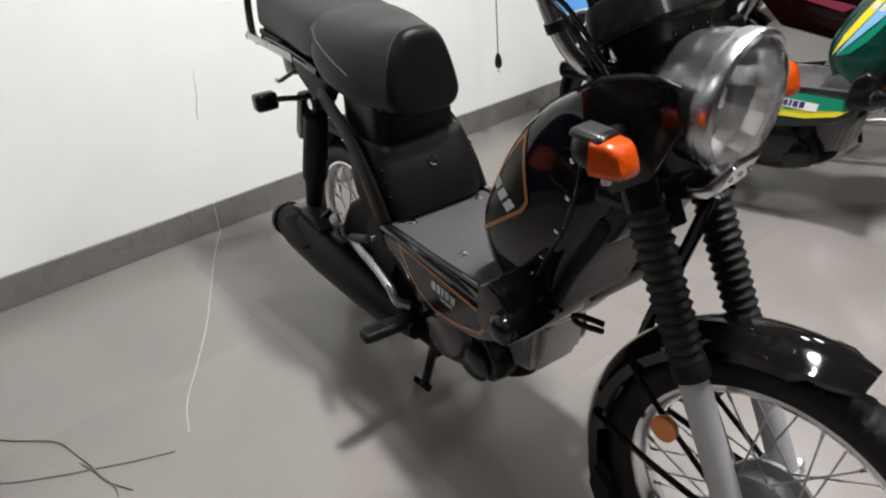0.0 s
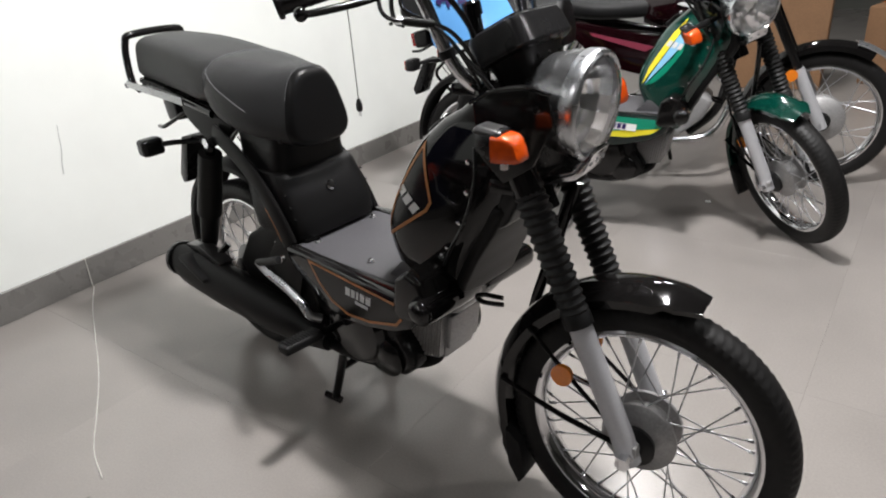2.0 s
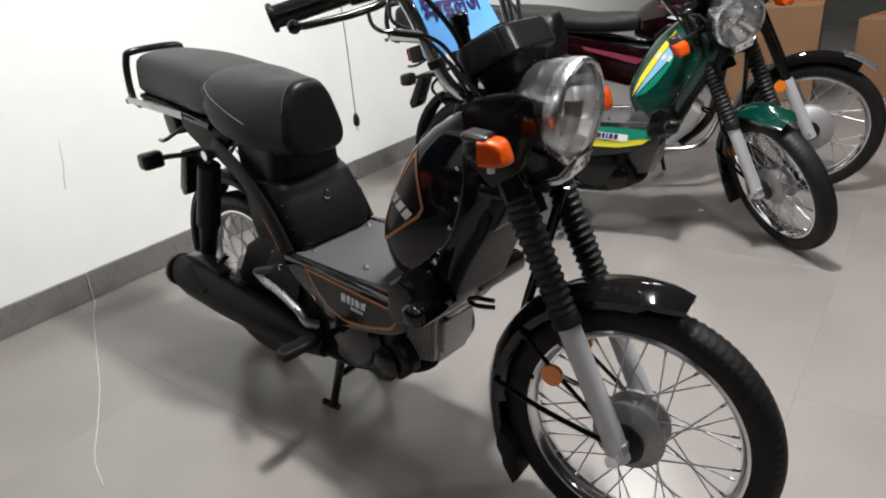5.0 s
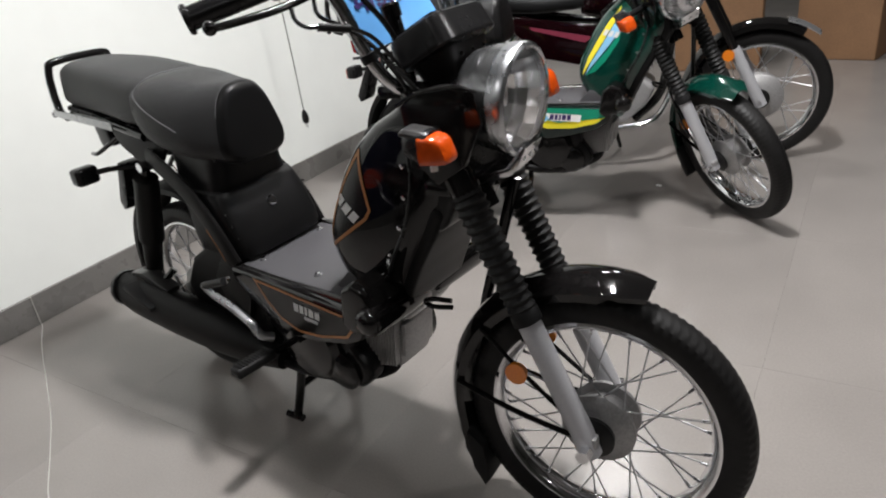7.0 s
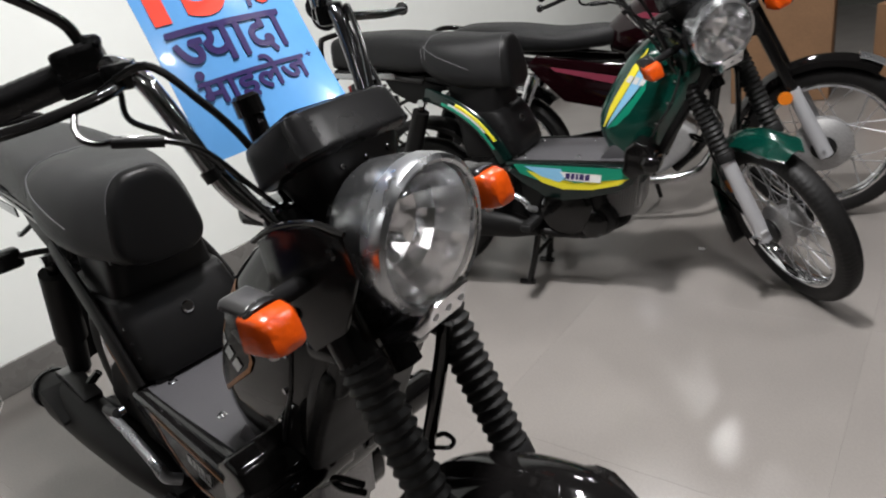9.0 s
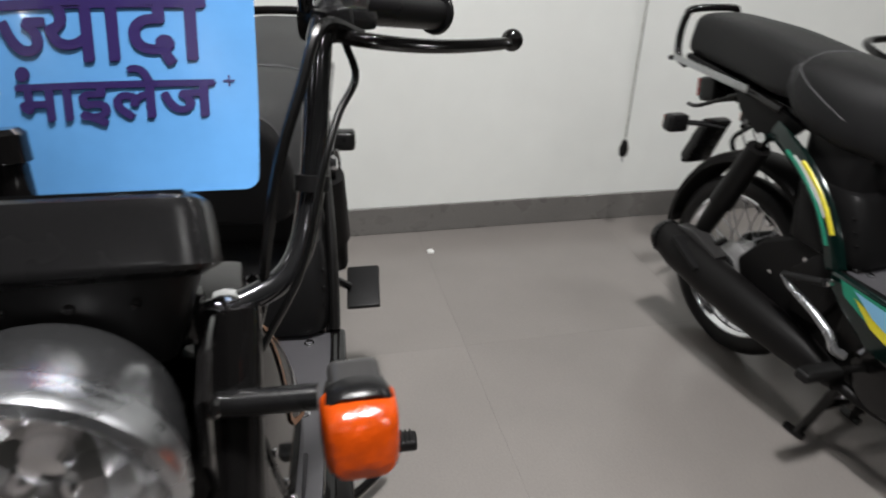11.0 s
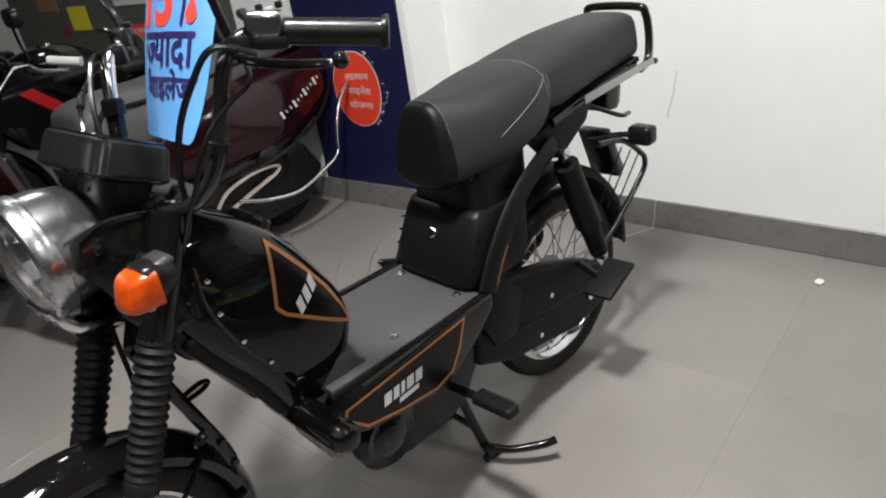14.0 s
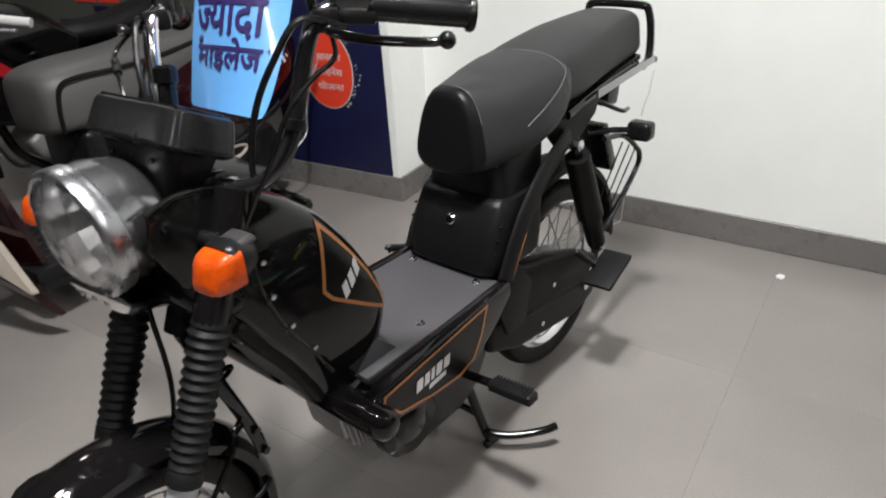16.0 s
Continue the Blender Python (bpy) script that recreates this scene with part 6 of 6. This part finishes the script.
    for k in range(15):
        v = k / 14
        z, half, x = 0.24 + 0.62 * v, 0.205 - 0.05 * v ** 2, 0.475 + 0.11 * v
        arc = [(-1 + i / 6) for i in range(13)]
        rows.append([(x + 0.05 - 0.065 * u * u, half * u, z + 0.012 * (1 - u * u)) for u in arc] + [(x + 0.028 - 0.065 * u * u, half * 0.97 * u, z) for u in reversed(arc)])
    shield = part("leg_shield", ring_loft(rows), "maroon", t, "dark maroon leg shield below the handlebar")
    part("inner_box", rbox((0.05, 0.24, 0.20), (0.485, 0, 0.62), 0.02, 3, (0, 10, 0)), "plastic", shield, "black inner locker")
    part("steering_column", tube([(0.56, 0, 0.50), (0.60, 0, 0.70), (0.62, 0, 0.93)], (0.11, 0.07), 20), "plastic", t, "black steering column cover")
    part("front_mudguard", ring_loft([[(0.98 + r * math.cos(w), y, 0.24 + r * math.sin(w)) for r, y in ((0.235, -0.075), (0.262, -0.06), (0.272, 0), (0.262, 0.06), (0.235, 0.075), (0.255, 0.055), (0.265, 0), (0.255, -0.055))] for w in (radians(20 + 9 * k) for k in range(15))]), "maroon", t)
    part("fork", tube([(0.98, 0.06, 0.22), (0.92, 0.06, 0.36), (0.78, 0.0, 0.60), (0.62, 0, 0.92)], 0.022, 10), "tube", t)
    part("handlebar_cowl", ring_loft([[(x + 0.18, p[0], z + p[1]) for p in squircle(0, 0, w, h, 2.8, 28)] for x, z, w, h in ((0.58, 0.97, 0.06, 0.04), (0.54, 0.98, 0.13, 0.065), (0.46, 1.0, 0.17, 0.065), (0.38, 1.02, 0.13, 0.045))]), "maroon", t, "maroon handlebar cowl")
    part("headlamp", ring_loft([[(x + 0.18, p[0], 0.97 + p[1]) for p in squircle(0, 0, w, h, 3, 24)] for x, w, h in ((0.575, 0.085, 0.045), (0.60, 0.07, 0.036), (0.61, 0.04, 0.02))]), "lens", t)
    for y in (-1, 1):
        part("handlebar", tube([(0.640, y * 0.10, 1.0), (0.600, y * 0.22, 1.01), (0.560, y * 0.33, 0.99)], 0.011, 10), "tube", t)
        part("grip", tube([(0.595, y * 0.235, 1.01), (0.555, y * 0.345, 0.988)], 0.018, 12, 1), "rubber", t)
        part("brake_lever", tube([(0.640, y * 0.20, 0.995), (0.640, y * 0.27, 0.985), (0.600, y * 0.36, 0.975)], 0.007, 8), "satin", t)
        mir = part("mirror", tube([(0.620, y * 0.19, 1.02), (0.630, y * 0.20, 1.10), (0.610, y * 0.26, 1.18)], 0.006, 8), "tube", t)
        part("mirror_head", ring_loft([[(0.61 + dx, y * 0.31 + p[0], 1.21 + p[1]) for p in squircle(0, 0, 0.06 * k, 0.042 * k, 3, 20)] for dx, k in ((0.025, 0.5), (0.018, 0.85), (0, 1.0), (-0.012, 0.97))]), "plastic", mir)
    part("side_guard", tube([(-0.93, 0.18, 0.68), (-0.88, 0.28, 0.62), (-0.77, 0.32, 0.555), (-0.705, 0.33, 0.43), (-0.685, 0.33, 0.335), (-0.56, 0.33, 0.285), (-0.44, 0.32, 0.25), (-0.33, 0.31, 0.262), (-0.26, 0.29, 0.275), (-0.18, 0.26, 0.30)], 0.0085, 10, 3), "chrome", t, "bent chrome side guard")
    part("tail_lamp", rbox((0.03, 0.16, 0.06), (-0.985, 0, 0.70), 0.012), "red_lens", t)
    part("grab_rail", tube([(-0.66, -0.15, 0.80), (-0.88, -0.14, 0.85), (-0.96, 0, 0.86), (-0.88, 0.14, 0.85), (-0.66, 0.15, 0.80)], 0.012, 10), "satin", t)
    part("engine", prism([(0.05, 0.36), (-0.30, 0.44), (-0.62, 0.40), (-0.70, 0.26), (-0.58, 0.14), (-0.20, 0.13), (0.02, 0.20)], 0.05, 0.21, 0.03, 3), "plastic", t, "black engine and drive casing")
    part("air_cleaner", lathe([(0.075, 0.19), (0.078, 0.225), (0.06, 0.240), (0.0, 0.243)], "y", 28, (-0.42, 0, 0.385)), "plastic", t)
    part("foot_bracket", tube([(-0.10, 0.225, 0.29), (-0.16, 0.235, 0.345), (-0.30, 0.240, 0.375), (-0.42, 0.238, 0.365), (-0.40, 0.238, 0.335), (-0.27, 0.236, 0.300), (-0.14, 0.230, 0.262)], 0.013, 10, flat=0.5), "beige", t, "beige metal foot bracket")
    part("muffler", tube([(-0.2, -0.13, 0.20), (-0.5, -0.17, 0.24), (-0.8, -0.18, 0.34)], (0.04, 0.05), 16), "tube", t)
    part("stand_leg", tube([(-0.22, 0.10, 0.20), (-0.28, 0.13, 0.012)], 0.011, 8, 1), "tube", t)
    part("stand_leg", tube([(-0.22, -0.10, 0.20), (-0.28, -0.13, 0.012)], 0.011, 8, 1), "tube", t)
    part("stand_tang", tube([(-0.27, 0.12, 0.05), (-0.34, 0.20, 0.045), (-0.38, 0.26, 0.05)], 0.010, 8), "satin", t)
    return t


scooter(pose(-0.007, -1.66, 0, 0, 0, 8))


def carton(x, y, yaw, w, d, h):
    t = thing("carton", "brown cardboard carton standing on the floor", "box", pose(x, y, 0, 0, 0, yaw), group="cartons")
    part("carton_body", rbox((w, d, h), (0, 0, h / 2), 0.006, 1), "carton", t)
    part("carton_tape", rbox((w + 0.002, 0.05, 0.002), (0, 0, h + 0.0015), 0), "amber", t, smooth=False)


carton(-0.2, 4.2, 12, 0.55, 0.5, 0.62)
carton(0.55, 4.5, -8, 0.5, 0.45, 0.5)

# ---- floor tiles ----


def floor_tiles(step=0.8, gap=0.0002):
    me = None
    for i in range(11):
        for k in range(18):
            s, off = -6.0 + 0.4 + k * step, 0.012 + step / 2 + i * step
            at = wall_pose(0.9, -0.054, 4.3).inverted() @ wall_pose(s, -0.006, off)
            if me is None:
                ob = part("floor_tile", rbox((step - gap, step - gap, 0.012), (0, 0, 0), 0.0003, 1), "tile", floor, smooth=False, at=at)
                me = ob.data
            else:
                share("floor_tile", me, floor, at)


floor_tiles()
